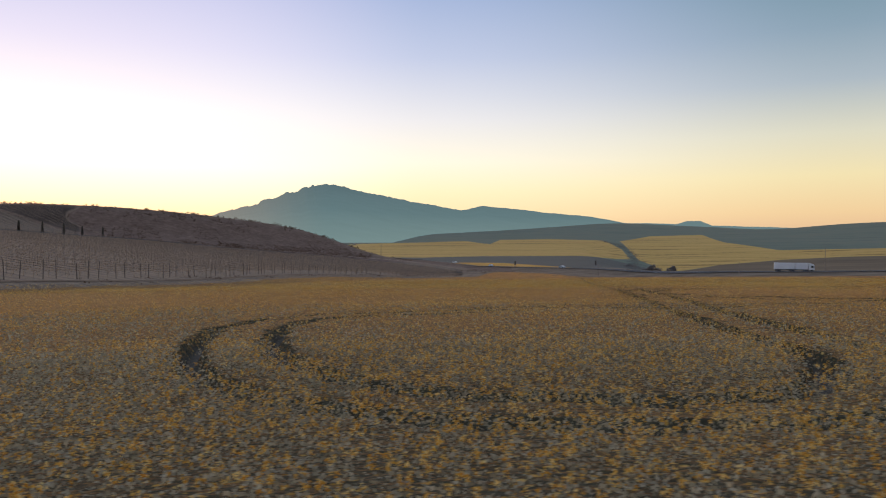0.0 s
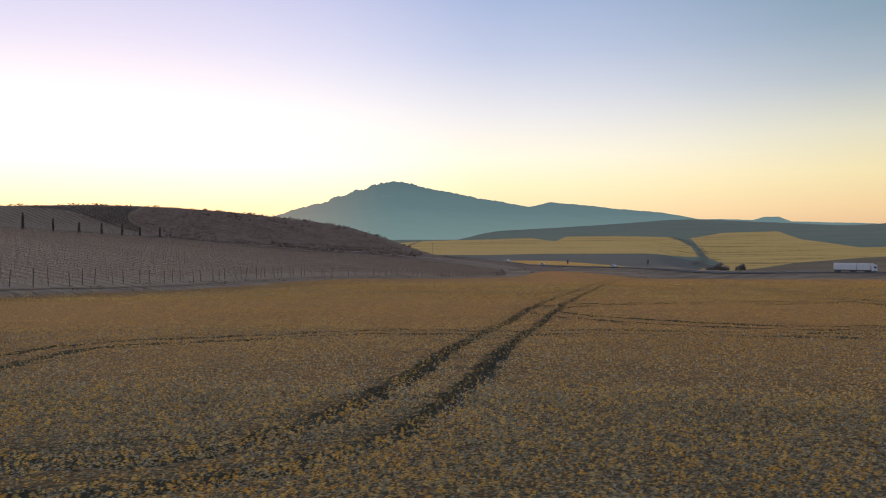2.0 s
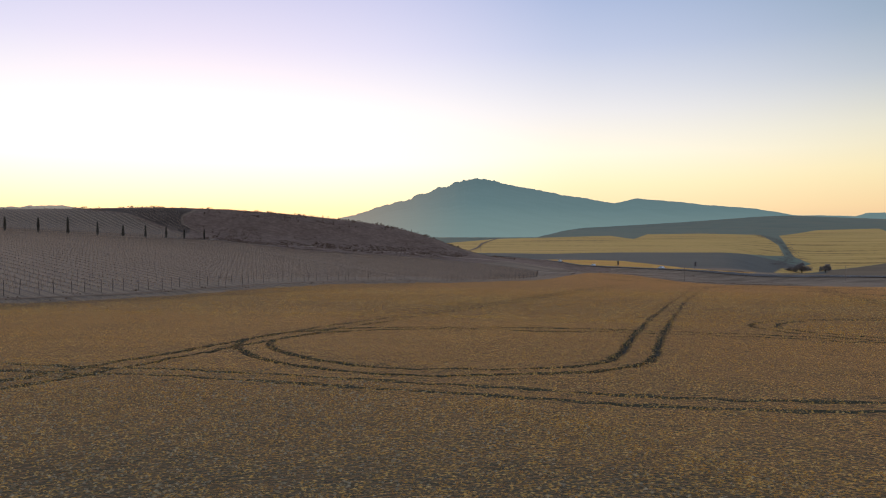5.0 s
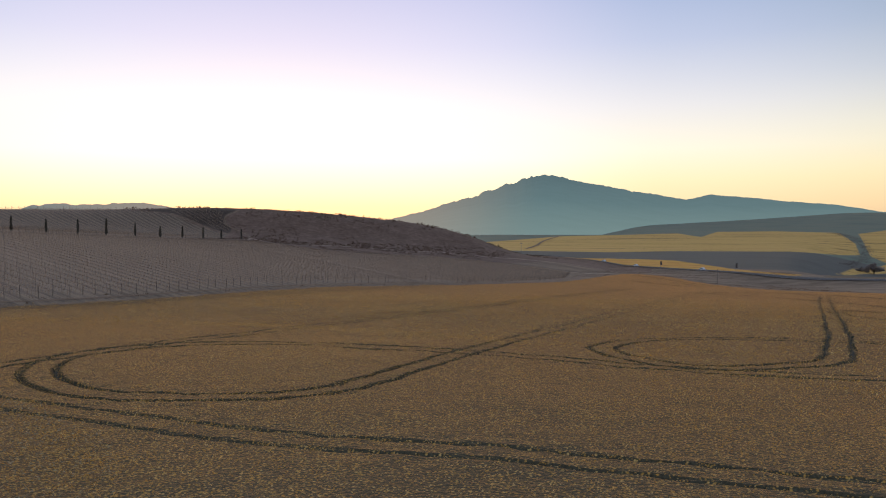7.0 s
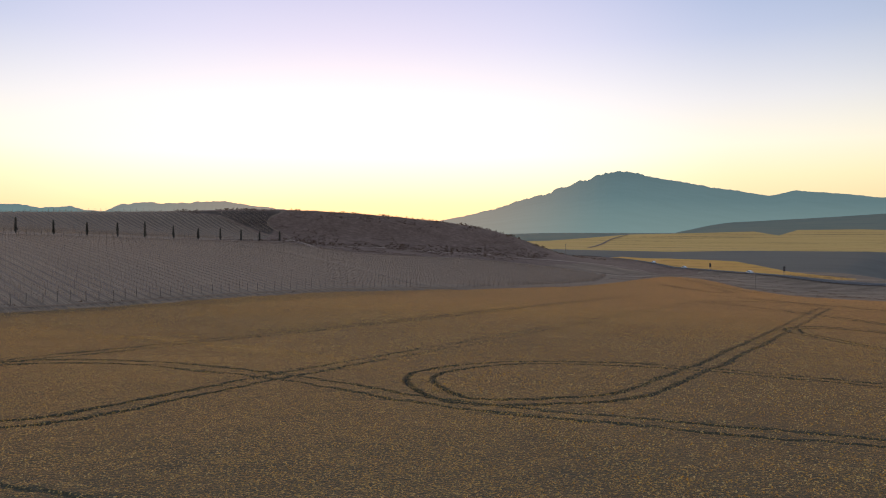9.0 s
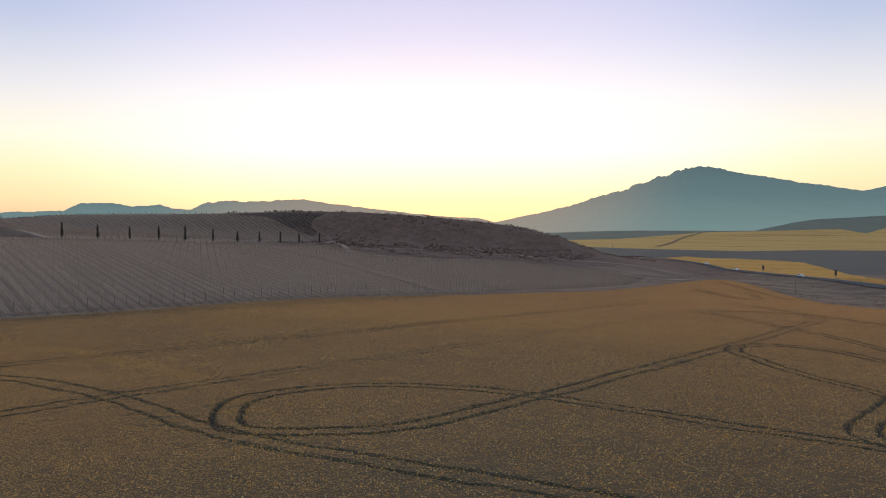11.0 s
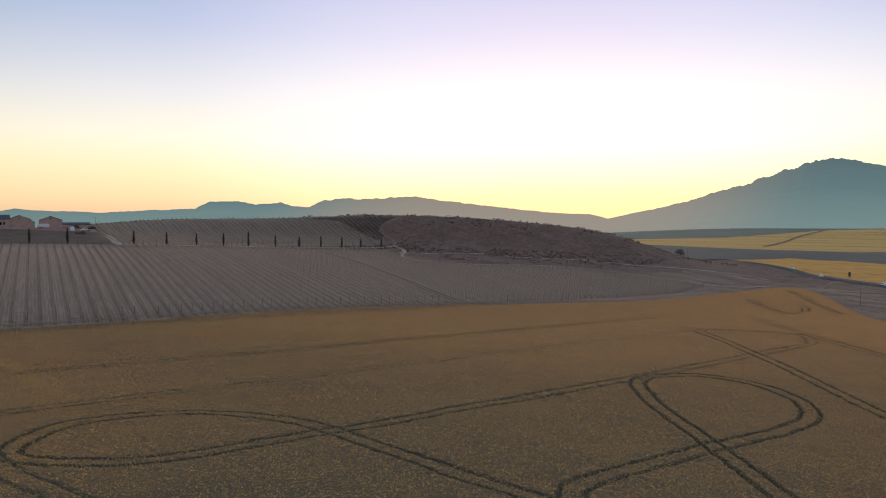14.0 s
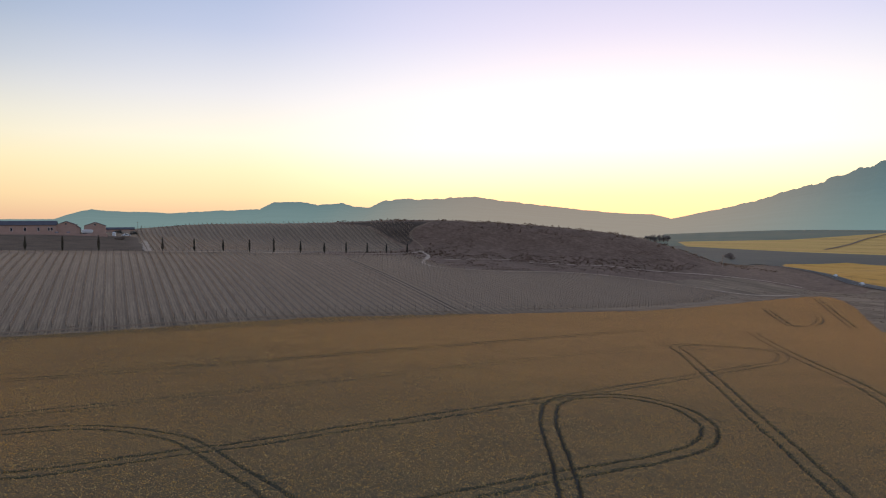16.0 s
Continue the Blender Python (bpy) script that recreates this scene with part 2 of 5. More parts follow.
def canopy_material():
    """Massed canola: grey-green foliage, flecked with blossom by the 'bloom' of the stand; bare shaded stalks where it is thin."""
    m = bpy.data.materials.new("canola_canopy")
    m.use_nodes = True
    nt = m.node_tree
    bsdf = nt.nodes["Principled BSDF"]
    tc = nt.nodes.new("ShaderNodeTexCoord")

    def noise_tex(s, d):
        n = nt.nodes.new("ShaderNodeTexNoise")
        n.inputs["Scale"].default_value, n.inputs["Detail"].default_value = s, d
        nt.links.new(tc.outputs["Object"], n.inputs["Vector"])
        return n.outputs[0]

    def attr(name):
        n = nt.nodes.new("ShaderNodeAttribute")
        n.attribute_name = name
        return n.outputs["Fac"]

    def heads(s, lo, hi):
        """Flower heads: soft round dots, one to a cell, and a random number for each cell."""
        n = nt.nodes.new("ShaderNodeTexVoronoi")
        n.inputs["Scale"].default_value = s
        nt.links.new(tc.outputs["Object"], n.inputs["Vector"])
        pick = nt.nodes.new("ShaderNodeSeparateColor")
        nt.links.new(n.outputs["Color"], pick.inputs[0])
        return math_node(nt, "SUBTRACT", 1.0, band_node(nt, n.outputs["Distance"], lo, hi)), pick.outputs[0], pick.outputs[1]

    patch, drift, clump, leaf, fleck = noise_tex(0.06, 4), noise_tex(0.5, 3), noise_tex(2.0, 2), noise_tex(14.0, 3), noise_tex(6.0, 3)
    green = ramp_node(nt, [(0.3, (0.06, 0.052, 0.031)), (0.7, (0.128, 0.114, 0.068))], leaf)
    share = math_node(nt, "ADD", math_node(nt, "MULTIPLY_ADD", patch, 0.9, math_node(nt, "MULTIPLY", drift, 0.7)), math_node(nt, "MULTIPLY_ADD", attr("bloom"), 0.75, -0.98))
    share = math_node(nt, "ADD", share, math_node(nt, "MULTIPLY_ADD", clump, 1.5, -0.75))
    col = green
    for size, lo, hi in ((6.5, 0.18, 0.38), (10.0, 0.18, 0.4)):
        dot, one, hue = heads(size, lo, hi)
        gold = ramp_node(nt, [(0.0, (0.5, 0.27, 0.055)), (0.6, (0.7, 0.4, 0.09)), (1.0, (0.78, 0.52, 0.17))], hue)
        shown = band_node(nt, math_node(nt, "SUBTRACT", share, one), -0.05, 0.05)
        col = mix_node(nt, math_node(nt, "MULTIPLY", dot, shown), col, gold)
    soil = ramp_node(nt, [(0.3, (0.1, 0.082, 0.06)), (0.7, (0.16, 0.132, 0.098))], leaf)
    col = mix_node(nt, band_node(nt, attr("rut"), 0.1, 0.85), col, soil)
    nt.links.new(col, bsdf.inputs["Base Color"])
    bsdf.inputs["Roughness"].default_value = 0.95
    bsdf.inputs["Specular IOR Level"].default_value = 0.1
    bsdf.inputs["Sheen Weight"].default_value, bsdf.inputs["Sheen Roughness"].default_value = 0.82, 0.25
    nt.links.new(math_node(nt, "MULTIPLY", math_node(nt, "MULTIPLY_ADD", attr("bloom"), 0.52, 0.1), math_node(nt, "SUBTRACT", 1.0, band_node(nt, attr("rut"), 0.1, 0.6))), bsdf.inputs["Sheen Weight"])
    bsdf.inputs["Sheen Tint"].default_value = (1.0, 0.48, 0.14, 1)
    bp = nt.nodes.new("ShaderNodeBump")
    bp.inputs["Strength"].default_value, bp.inputs["Distance"].default_value = 0.8, 0.1
    nt.links.new(fleck, bp.inputs["Height"])
    nt.links.new(bp.outputs[0], bsdf.inputs["Normal"])
    return m


def ground_material():
    m = bpy.data.materials.new("land")
    m.use_nodes = True
    nt = m.node_tree
    bsdf = nt.nodes["Principled BSDF"]
    tc = nt.nodes.new("ShaderNodeTexCoord")

    def noise_tex(s, d, vec=None, stretch=None):
        n = nt.nodes.new("ShaderNodeTexNoise")
        n.inputs["Scale"].default_value, n.inputs["Detail"].default_value = s, d
        src = tc.outputs["Object"]
        if stretch:
            mp = nt.nodes.new("ShaderNodeMapping")
            mp.inputs["Rotation"].default_value = (0, 0, stretch[2])
            mp.inputs["Scale"].default_value = (stretch[0], stretch[1], 0.2)
            nt.links.new(src, mp.inputs[0])
            src = mp.outputs[0]
        nt.links.new(src, n.inputs["Vector"])
        return n.outputs[0]

    def attr(name):
        n = nt.nodes.new("ShaderNodeAttribute")
        n.attribute_name = name
        return n.outputs["Fac"]

    wide, mid, fine = noise_tex(0.012, 5), noise_tex(0.12, 5), noise_tex(1.6, 4)
    blend = math_node(nt, "ADD", math_node(nt, "MULTIPLY", mid, 0.55), math_node(nt, "MULTIPLY", fine, 0.45))
    # far grassland, its grey-green lifted to carry the haze of distance
    hazed_pasture = ramp_node(nt, [(0.35, (0.125, 0.152, 0.105)), (0.5, (0.172, 0.2, 0.136)), (0.65, (0.2, 0.195, 0.125))], math_node(nt, "ADD", math_node(nt, "MULTIPLY", wide, 0.4), math_node(nt, "MULTIPLY", noise_tex(1.0, 4, stretch=(0.003, 0.03, 0.1)), 0.6)))
    col = hazed_pasture
    # far canola with faint sowing lines
    streak = noise_tex(1.0, 4, stretch=(0.03, 0.3, 0.5))
    lines = noise_tex(1.0, 2, stretch=(0.004, 0.045, 0.15))
    gold = ramp_node(nt, [(0.36, (0.30, 0.17, 0.045)), (0.42, (0.58, 0.335, 0.08)), (0.7, (0.73, 0.45, 0.13))], math_node(nt, "ADD", math_node(nt, "MULTIPLY", lines, 0.7), math_node(nt, "MULTIPLY", mid, 0.3)))
    orange = ramp_node(nt, [(0.34, (0.34, 0.16, 0.03)), (0.45, (0.62, 0.30, 0.05)), (0.7, (0.70, 0.37, 0.075))], math_node(nt, "ADD", math_node(nt, "MULTIPLY", lines, 0.5), math_node(nt, "MULTIPLY", mid, 0.5)))
    bank = ramp_node(nt, [(0.38, (0.06, 0.042, 0.028)), (0.62, (0.125, 0.088, 0.06))], blend)
    slate = ramp_node(nt, [(0.3, (0.1, 0.1, 0.08)), (0.7, (0.138, 0.134, 0.105))], math_node(nt, "ADD", math_node(nt, "MULTIPLY", lines, 0.5), math_node(nt, "MULTIPLY", wide, 0.5)))
    brown = ramp_node(nt, [(0.3, (0.145, 0.1, 0.058)), (0.7, (0.22, 0.152, 0.085))], lines)
    scrub = ramp_node(nt, [(0.38, (0.135, 0.084, 0.055)), (0.5, (0.185, 0.117, 0.078)), (0.62, (0.25, 0.16, 0.11))], math_node(nt, "ADD", math_node(nt, "MULTIPLY", blend, 0.5), math_node(nt, "MULTIPLY", noise_tex(0.5, 5), 0.5)))
    verge = ramp_node(nt, [(0.36, (0.15, 0.104, 0.065)), (0.5, (0.225, 0.158, 0.1)), (0.64, (0.33, 0.235, 0.15))], math_node(nt, "ADD", math_node(nt, "MULTIPLY", streak, 0.6), math_node(nt, "MULTIPLY", blend, 0.4)))
    crop_soil = ramp_node(nt, [(0.3, (0.07, 0.055, 0.04)), (0.7, (0.11, 0.085, 0.06))], blend)
    # vineyard floor: mown weeds between the rows, bare soil under the vines
    sep = nt.nodes.new("ShaderNodeSeparateXYZ")
    nt.links.new(tc.outputs["Object"], sep.inputs[0])
    across = math_node(nt, "MULTIPLY_ADD", sep.outputs[0], ROW_ACROSS[0], math_node(nt, "MULTIPLY", sep.outputs[1], ROW_ACROSS[1]))
    phase = math_node(nt, "PINGPONG", math_node(nt, "ADD", math_node(nt, "ADD", across, ROW_GAP * 4000), math_node(nt, "MULTIPLY", fine, 0.5)), ROW_GAP / 2)
    strip = math_node(nt, "MULTIPLY", band_node(nt, phase, 0.56 * ROW_GAP / 2, 0.78 * ROW_GAP / 2), 0.9)
    strip = math_node(nt, "MAXIMUM", strip, math_node(nt, "MULTIPLY", math_node(nt, "SUBTRACT", 1.0, band_node(nt, math_node(nt, "ABSOLUTE", math_node(nt, "SUBTRACT", phase, 0.42)), 0.05, 0.2)), 0.5))
    along = math_node(nt, "MULTIPLY_ADD", sep.outputs[0], ROW_ALONG[0], math_node(nt, "MULTIPLY", sep.outputs[1], ROW_ALONG[1]))
    lane = nt.nodes.new("ShaderNodeCombineXYZ")
    nt.links.new(math_node(nt, "MULTIPLY", along, 0.12), lane.inputs[0])
    nt.links.new(math_node(nt, "MULTIPLY", across, 2.4), lane.inputs[1])
    scratch = nt.nodes.new("ShaderNodeTexNoise")
    scratch.inputs["Scale"].default_value, scratch.inputs["Detail"].default_value = 1.0, 4.0
    nt.links.new(lane.outputs[0], scratch.inputs["Vector"])
    wash = nt.nodes.new("ShaderNodeCombineXYZ")
    nt.links.new(math_node(nt, "MULTIPLY", along, 0.02), wash.inputs[0])
    nt.links.new(math_node(nt, "MULTIPLY", across, 0.35), wash.inputs[1])
    each_row = nt.nodes.new("ShaderNodeTexNoise")
    each_row.inputs["Scale"].default_value, each_row.inputs["Detail"].default_value = 1.0, 2.0
    nt.links.new(wash.outputs[0], each_row.inputs["Vector"])
    furrow = math_node(nt, "ADD", math_node(nt, "MULTIPLY", scratch.outputs[0], 0.65), math_node(nt, "MULTIPLY", each_row.outputs[0], 0.35))
    blend_v = math_node(nt, "ADD", math_node(nt, "MULTIPLY", furrow, 0.75), math_node(nt, "MULTIPLY", noise_tex(3.0, 3), 0.25))
    weeds = ramp_node(nt, [(0.38, (0.16, 0.116, 0.073)), (0.5, (0.225, 0.164, 0.102)), (0.62, (0.32, 0.236, 0.148))], blend_v)
    bare = ramp_node(nt, [(0.38, (0.07, 0.052, 0.035)), (0.62, (0.165, 0.12, 0.08))], blend_v)
    vine = mix_node(nt, strip, weeds, bare)
    for name, c in (("slate", slate), ("brown", brown), ("gold", gold), ("orange", orange), ("verge", verge), ("scrub", scrub), ("bank", bank), ("vine", vine), ("crop", crop_soil)):
        edge = math_node(nt, "MULTIPLY_ADD", math_node(nt, "SUBTRACT", mid, 0.5), 0.12, attr(name))
        col = mix_node(nt, band_node(nt, edge, 0.46, 0.54), col, c)
    nt.links.new(col, bsdf.inputs["Base Color"])
    bsdf.inputs["Roughness"].default_value = 0.97
    bsdf.inputs["Specular IOR Level"].default_value = 0.1
    nt.links.new(math_node(nt, "MULTIPLY", attr("vine"), 0.28), bsdf.inputs["Sheen Weight"])
    bsdf.inputs["Sheen Roughness"].default_value = 0.4
    bsdf.inputs["Sheen Tint"].default_value = (1.0, 0.78, 0.62, 1)
    bp = nt.nodes.new("ShaderNodeBump")
    bp.inputs["Strength"].default_value, bp.inputs["Distance"].default_value = 0.5, 0.3
    nt.links.new(blend, bp.inputs["Height"])
    nt.links.new(bp.outputs[0], bsdf.inputs["Normal"])
    return m


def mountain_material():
    """Distant bare mountains, with miles of evening air painted on as emission that is stronger towards their feet."""
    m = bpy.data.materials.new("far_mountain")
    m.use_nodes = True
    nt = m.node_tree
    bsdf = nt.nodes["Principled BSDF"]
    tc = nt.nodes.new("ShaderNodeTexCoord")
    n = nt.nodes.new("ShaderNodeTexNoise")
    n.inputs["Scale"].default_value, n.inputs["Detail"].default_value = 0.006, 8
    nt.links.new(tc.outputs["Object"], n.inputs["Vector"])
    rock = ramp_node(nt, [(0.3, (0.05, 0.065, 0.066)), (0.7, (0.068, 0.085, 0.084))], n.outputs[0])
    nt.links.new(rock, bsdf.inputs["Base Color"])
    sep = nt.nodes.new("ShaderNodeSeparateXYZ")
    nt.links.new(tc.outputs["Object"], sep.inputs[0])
    # haze put into the emission: blue-teal, paler low down
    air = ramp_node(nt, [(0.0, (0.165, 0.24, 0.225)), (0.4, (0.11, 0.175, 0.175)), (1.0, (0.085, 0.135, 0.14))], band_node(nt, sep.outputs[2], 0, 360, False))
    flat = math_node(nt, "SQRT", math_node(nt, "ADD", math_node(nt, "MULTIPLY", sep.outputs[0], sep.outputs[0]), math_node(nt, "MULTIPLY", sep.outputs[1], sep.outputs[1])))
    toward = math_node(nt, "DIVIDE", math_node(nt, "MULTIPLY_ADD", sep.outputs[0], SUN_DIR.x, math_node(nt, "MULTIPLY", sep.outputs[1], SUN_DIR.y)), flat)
    # warmer painted haze on the flanks towards the sunset
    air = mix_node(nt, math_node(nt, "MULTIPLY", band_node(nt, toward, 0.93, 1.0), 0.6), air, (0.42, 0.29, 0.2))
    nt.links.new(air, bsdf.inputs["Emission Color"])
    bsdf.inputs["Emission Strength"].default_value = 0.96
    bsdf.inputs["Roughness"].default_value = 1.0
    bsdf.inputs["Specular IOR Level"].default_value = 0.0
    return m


# ---- helpers for building
TABLE = np.random.RandomState(3).rand(256, 256)


def vnoise(x, y, size):
    """Smooth noise of 0 to 1 with features of that size in metres."""
    u, v = np.asarray(x) / size, np.asarray(y) / size
    i, j = np.floor(u).astype(int), np.floor(v).astype(int)
    f, g = u - i, v - j
    f, g = f * f * (3 - 2 * f), g * g * (3 - 2 * g)
    a, b, c, d = TABLE[i % 256, j % 256], TABLE[(i + 1) % 256, j % 256], TABLE[i % 256, (j + 1) % 256], TABLE[(i + 1) % 256, (j + 1) % 256]
    return (a * (1 - f) + b * f) * (1 - g) + (c * (1 - f) + d * f) * g


def inside(poly, x, y):
    """Whether points lie within a polygon."""
    x, y = np.asarray(x, float), np.asarray(y, float)
    res = np.zeros(x.shape, bool)
    for (xa, ya), (xb, yb) in zip(poly, poly[1:] + poly[:1]):
        if ya != yb:
            res ^= ((ya > y) != (yb > y)) & (x < (xb - xa) * (y - ya) / (yb - ya) + xa)
    return res


def depth_in(poly, x, y):
    """Metres inside a polygon's outline; 0 outside."""
    x, y = np.asarray(x, float), np.asarray(y, float)
    far = np.full(x.shape, 1e9)
    for (xa, ya), (xb, yb) in zip(poly, poly[1:] + poly[:1]):
        dx, dy = xb - xa, yb - ya
        t = np.clip(((x - xa) * dx + (y - ya) * dy) / (dx * dx + dy * dy), 0, 1)
        far = np.minimum(far, np.hypot(x - xa - t * dx, y - ya - t * dy))
    return far * inside(poly, x, y)


def depth_out(poly, x, y):
    """Metres outside a polygon's outline; 0 inside."""
    x, y = np.asarray(x, float), np.asarray(y, float)
    far = np.full(x.shape, 1e9)
    for (xa, ya), (xb, yb) in zip(poly, poly[1:] + poly[:1]):
        dx, dy = xb - xa, yb - ya
        t = np.clip(((x - xa) * dx + (y - ya) * dy) / (dx * dx + dy * dy), 0, 1)
        far = np.minimum(far, np.hypot(x - xa - t * dx, y - ya - t * dy))
    return far * ~inside(poly, x, y)


def within(poly, x, y, soft=20.0):
    """1 inside a polygon, 0 outside, passing a half at its outline."""
    return np.clip(0.5 + (depth_in(poly, x, y) - depth_out(poly, x, y)) / (2 * soft), 0, 1)


def spline(points, step):
    """Points along a smooth curve through the given ones."""
    p = np.array(points, float)
    p = np.vstack([2 * p[0] - p[1], p, 2 * p[-1] - p[-2]])
    out = []
    for a, b, c, d in zip(p, p[1:], p[2:], p[3:]):
        n = max(2, int(np.linalg.norm(c - b) / step))
        t = np.linspace(0, 1, n, endpoint=False)[:, None]
        out.append(0.5 * (2 * b + (c - a) * t + (2 * a - 5 * b + 4 * c - d) * t**2 + (3 * b - a - 3 * c + d) * t**3))
    return np.vstack(out + [p[-2:-1]])


def mesh_of(name, co, faces, mats=(), smooth_shade=False):
    """A mesh from arrays; faces is an array of one size of face, or a list of such arrays."""
    me = bpy.data.meshes.new(name)
    groups = faces if isinstance(faces, list) else [faces]
    loops = np.concatenate([np.ravel(f) for f in groups]).astype(np.int32)
    sizes = np.concatenate([np.full(len(f), f.shape[1]) for f in groups]).astype(np.int32)
    me.vertices.add(len(co))
    me.vertices.foreach_set("co", np.ravel(co).astype(np.float32))
    me.loops.add(len(loops))
    me.loops.foreach_set("vertex_index", loops)
    me.polygons.add(len(sizes))
    me.polygons.foreach_set("loop_start", np.concatenate([[0], np.cumsum(sizes)[:-1]]).astype(np.int32))
    me.polygons.foreach_set("loop_total", sizes)
    if smooth_shade:
        me.polygons.foreach_set("use_smooth", np.ones(len(sizes), bool))
    me.update(calc_edges=True)
    for m in mats:
        me.materials.append(m)
    return me


def set_attr(me, name, values):
    me.attributes.new(name, "FLOAT", "POINT").data.foreach_set("value", np.asarray(values, np.float32).ravel())


def part(name, bm, mat, parent=None, label=""):
    """Links a bmesh as one mesh object, under a thing or a part where one is given."""
    me = bpy.data.meshes.new(name)
    bm.to_mesh(me)
    bm.free()
    me.materials.append(mat)
    ob = new(name, me)
    if parent:
        ob.parent = parent
    return tagged(ob, label)


def add_box(bm, x0, x1, y0, y1, z0, z1):
    m = Matrix.LocRotScale(((x0 + x1) / 2, (y0 + y1) / 2, (z0 + z1) / 2), None, (x1 - x0, y1 - y0, z1 - z0))
    return bmesh.ops.create_cube(bm, size=1, matrix=m)["verts"]


def box(x0, x1, y0, y1, z0, z1, bevel=0.0):
    bm = bmesh.new()
    add_box(bm, x0, x1, y0, y1, z0, z1)
    if bevel:
        bmesh.ops.bevel(bm, geom=bm.edges[:], offset=bevel, segments=2, affect="EDGES")
    return bm


def rod(r1, r2, z0, z1, seg=8, at=(0, 0)):
    bm = bmesh.new()
    bmesh.ops.create_cone(bm, cap_ends=True, segments=seg, radius1=r1, radius2=r2, depth=z1 - z0, matrix=Matrix.Translation((at[0], at[1], (z0 + z1) / 2)))
    return bm


def thing(name, x, y, turn=0.0, label="", category="", group="", sink=0.0):
    """An empty on the ground that carries a thing's parts."""
    ob = new(name)
    ob.matrix_world = pose(x, y, float(height(x, y)) - sink, 0, 0, turn)
    return tagged(ob, label, category, group)


def ribbon(name, points, width, mat, lift, step=3.0, rough_edge=0.0, label=""):
    """A strip that lies on the land along a smooth curve."""
    p = spline(points, step)
    d = np.gradient(p, axis=0)
    d /= np.linalg.norm(d, axis=1)[:, None]
    nrm = np.stack([-d[:, 1], d[:, 0]], 1)
    cols = []
    for k, s in enumerate((-0.5, -0.17, 0.17, 0.5)):
        w = width * s * (1 + rough_edge * (vnoise(p[:, 0], p[:, 1] + 17 * k, 6.0) - 0.5) * (abs(s) > 0.3))
        q = p + nrm * w[:, None] if np.ndim(w) else p + nrm * w
        cols.append(np.column_stack([q, height(q[:, 0], q[:, 1]) + lift - (0.02 if abs(s) > 0.3 else 0)]))
    co = np.stack(cols, 1).reshape(-1, 3)
    i = np.arange(len(p) - 1)[:, None] * 4
    j = np.arange(3)[None]
    f = np.stack([i + j, i + j + 1, i + j + 5, i + j + 4], -1).reshape(-1, 4)[:, ::-1]
    return tagged(new(name, mesh_of(name, co, f, [mat])), label, "road", kind="structure")


# ---- the plan: fields, vineyard, tracks (metres)
ROW_ALONG, ROW_ACROSS, ROW_GAP = (0.922, -0.387), (0.387, 0.922), 2.5
FIELD = [(-45, -120), (-39, 40), (-36, 69), (-33, 87), (-31, 105), (-29, 132), (-25, 163), (-15, 202), (-3, 237), (10, 266), (15, 310), (20, 357), (27, 396), (36, 391), (44, 376),
         (57, 346), (68, 314), (79, 281), (92, 256), (114, 240), (200, 215), (320, 190), (320, -120)]
VINEYARD = [(-41, 20), (-39, 62), (-35.6, 88), (-33.6, 105), (-31.6, 132), (-27.6, 163), (-17.6, 202), (-5.6, 237), (6.4, 266), (9.5, 310), (7, 352), (-6, 360), (-30, 351), (-55, 334), (-77, 284),
            (-86, 275), (-108, 282), (-130, 297), (-133, 284), (-138, 249), (-142, 224), (-149, 184), (-151, 140), (-158, 60), (-160, 0)]
UPPER_BLOCK = [(-163, 178), (-208, 196), (-300, 234), (-285, 272), (-250, 303), (-222, 319), (-197, 326), (-173, 321), (-157, 318), (-152, 306), (-150, 285), (-154, 250), (-159, 220)]
HILLTOP_BLOCK = [(-222, 321), (-207, 332), (-191, 346), (-178, 358), (-176.5, 352), (-176, 344), (-172, 337), (-164, 332), (-158, 321), (-176, 325), (-197, 329)]
YELLOW_LEFT = [(-420, 1200), (-282, 1316), (-190, 1638), (-96, 1714), (57, 1851), (104, 1640), (152, 1953), (291, 1990), (406, 1883), (361, 1487), (319, 1255), (195, 1040), (54, 1015),
    (-25, 930), (-160, 960), (-330, 1040)]
YELLOW_RIGHT = [(435, 1817), (599, 2135), (775, 2205), (648, 1700), (658, 1446), (951, 1407), (1003, 1252), (699, 1278), (579, 1254), (441, 1177), (317, 1026), (239, 863), (181, 696),
    (239, 914), (332, 1153), (334, 1260), (384, 1534)]
ORANGE_STRIP = [(-32, 548), (-72, 640), (-98, 740), (-62, 800), (-12, 765), (25, 700), (52, 655), (70, 560), (85, 480), (102, 432), (113, 408), (110, 396), (97, 388), (68, 432), (42, 468), (14, 506), (-6, 528)]
BANK = [(-164, 110), (-161, 178), (-205, 195), (-245, 213), (-258, 190), (-268, 150), (-262, 110)]
BROWN_FIELD = [(318, 1020), (441, 1177), (579, 1254), (699, 1278), (1003, 1252), (900, 420), (420, 320), (230, 330), (140, 352), (118, 384)]
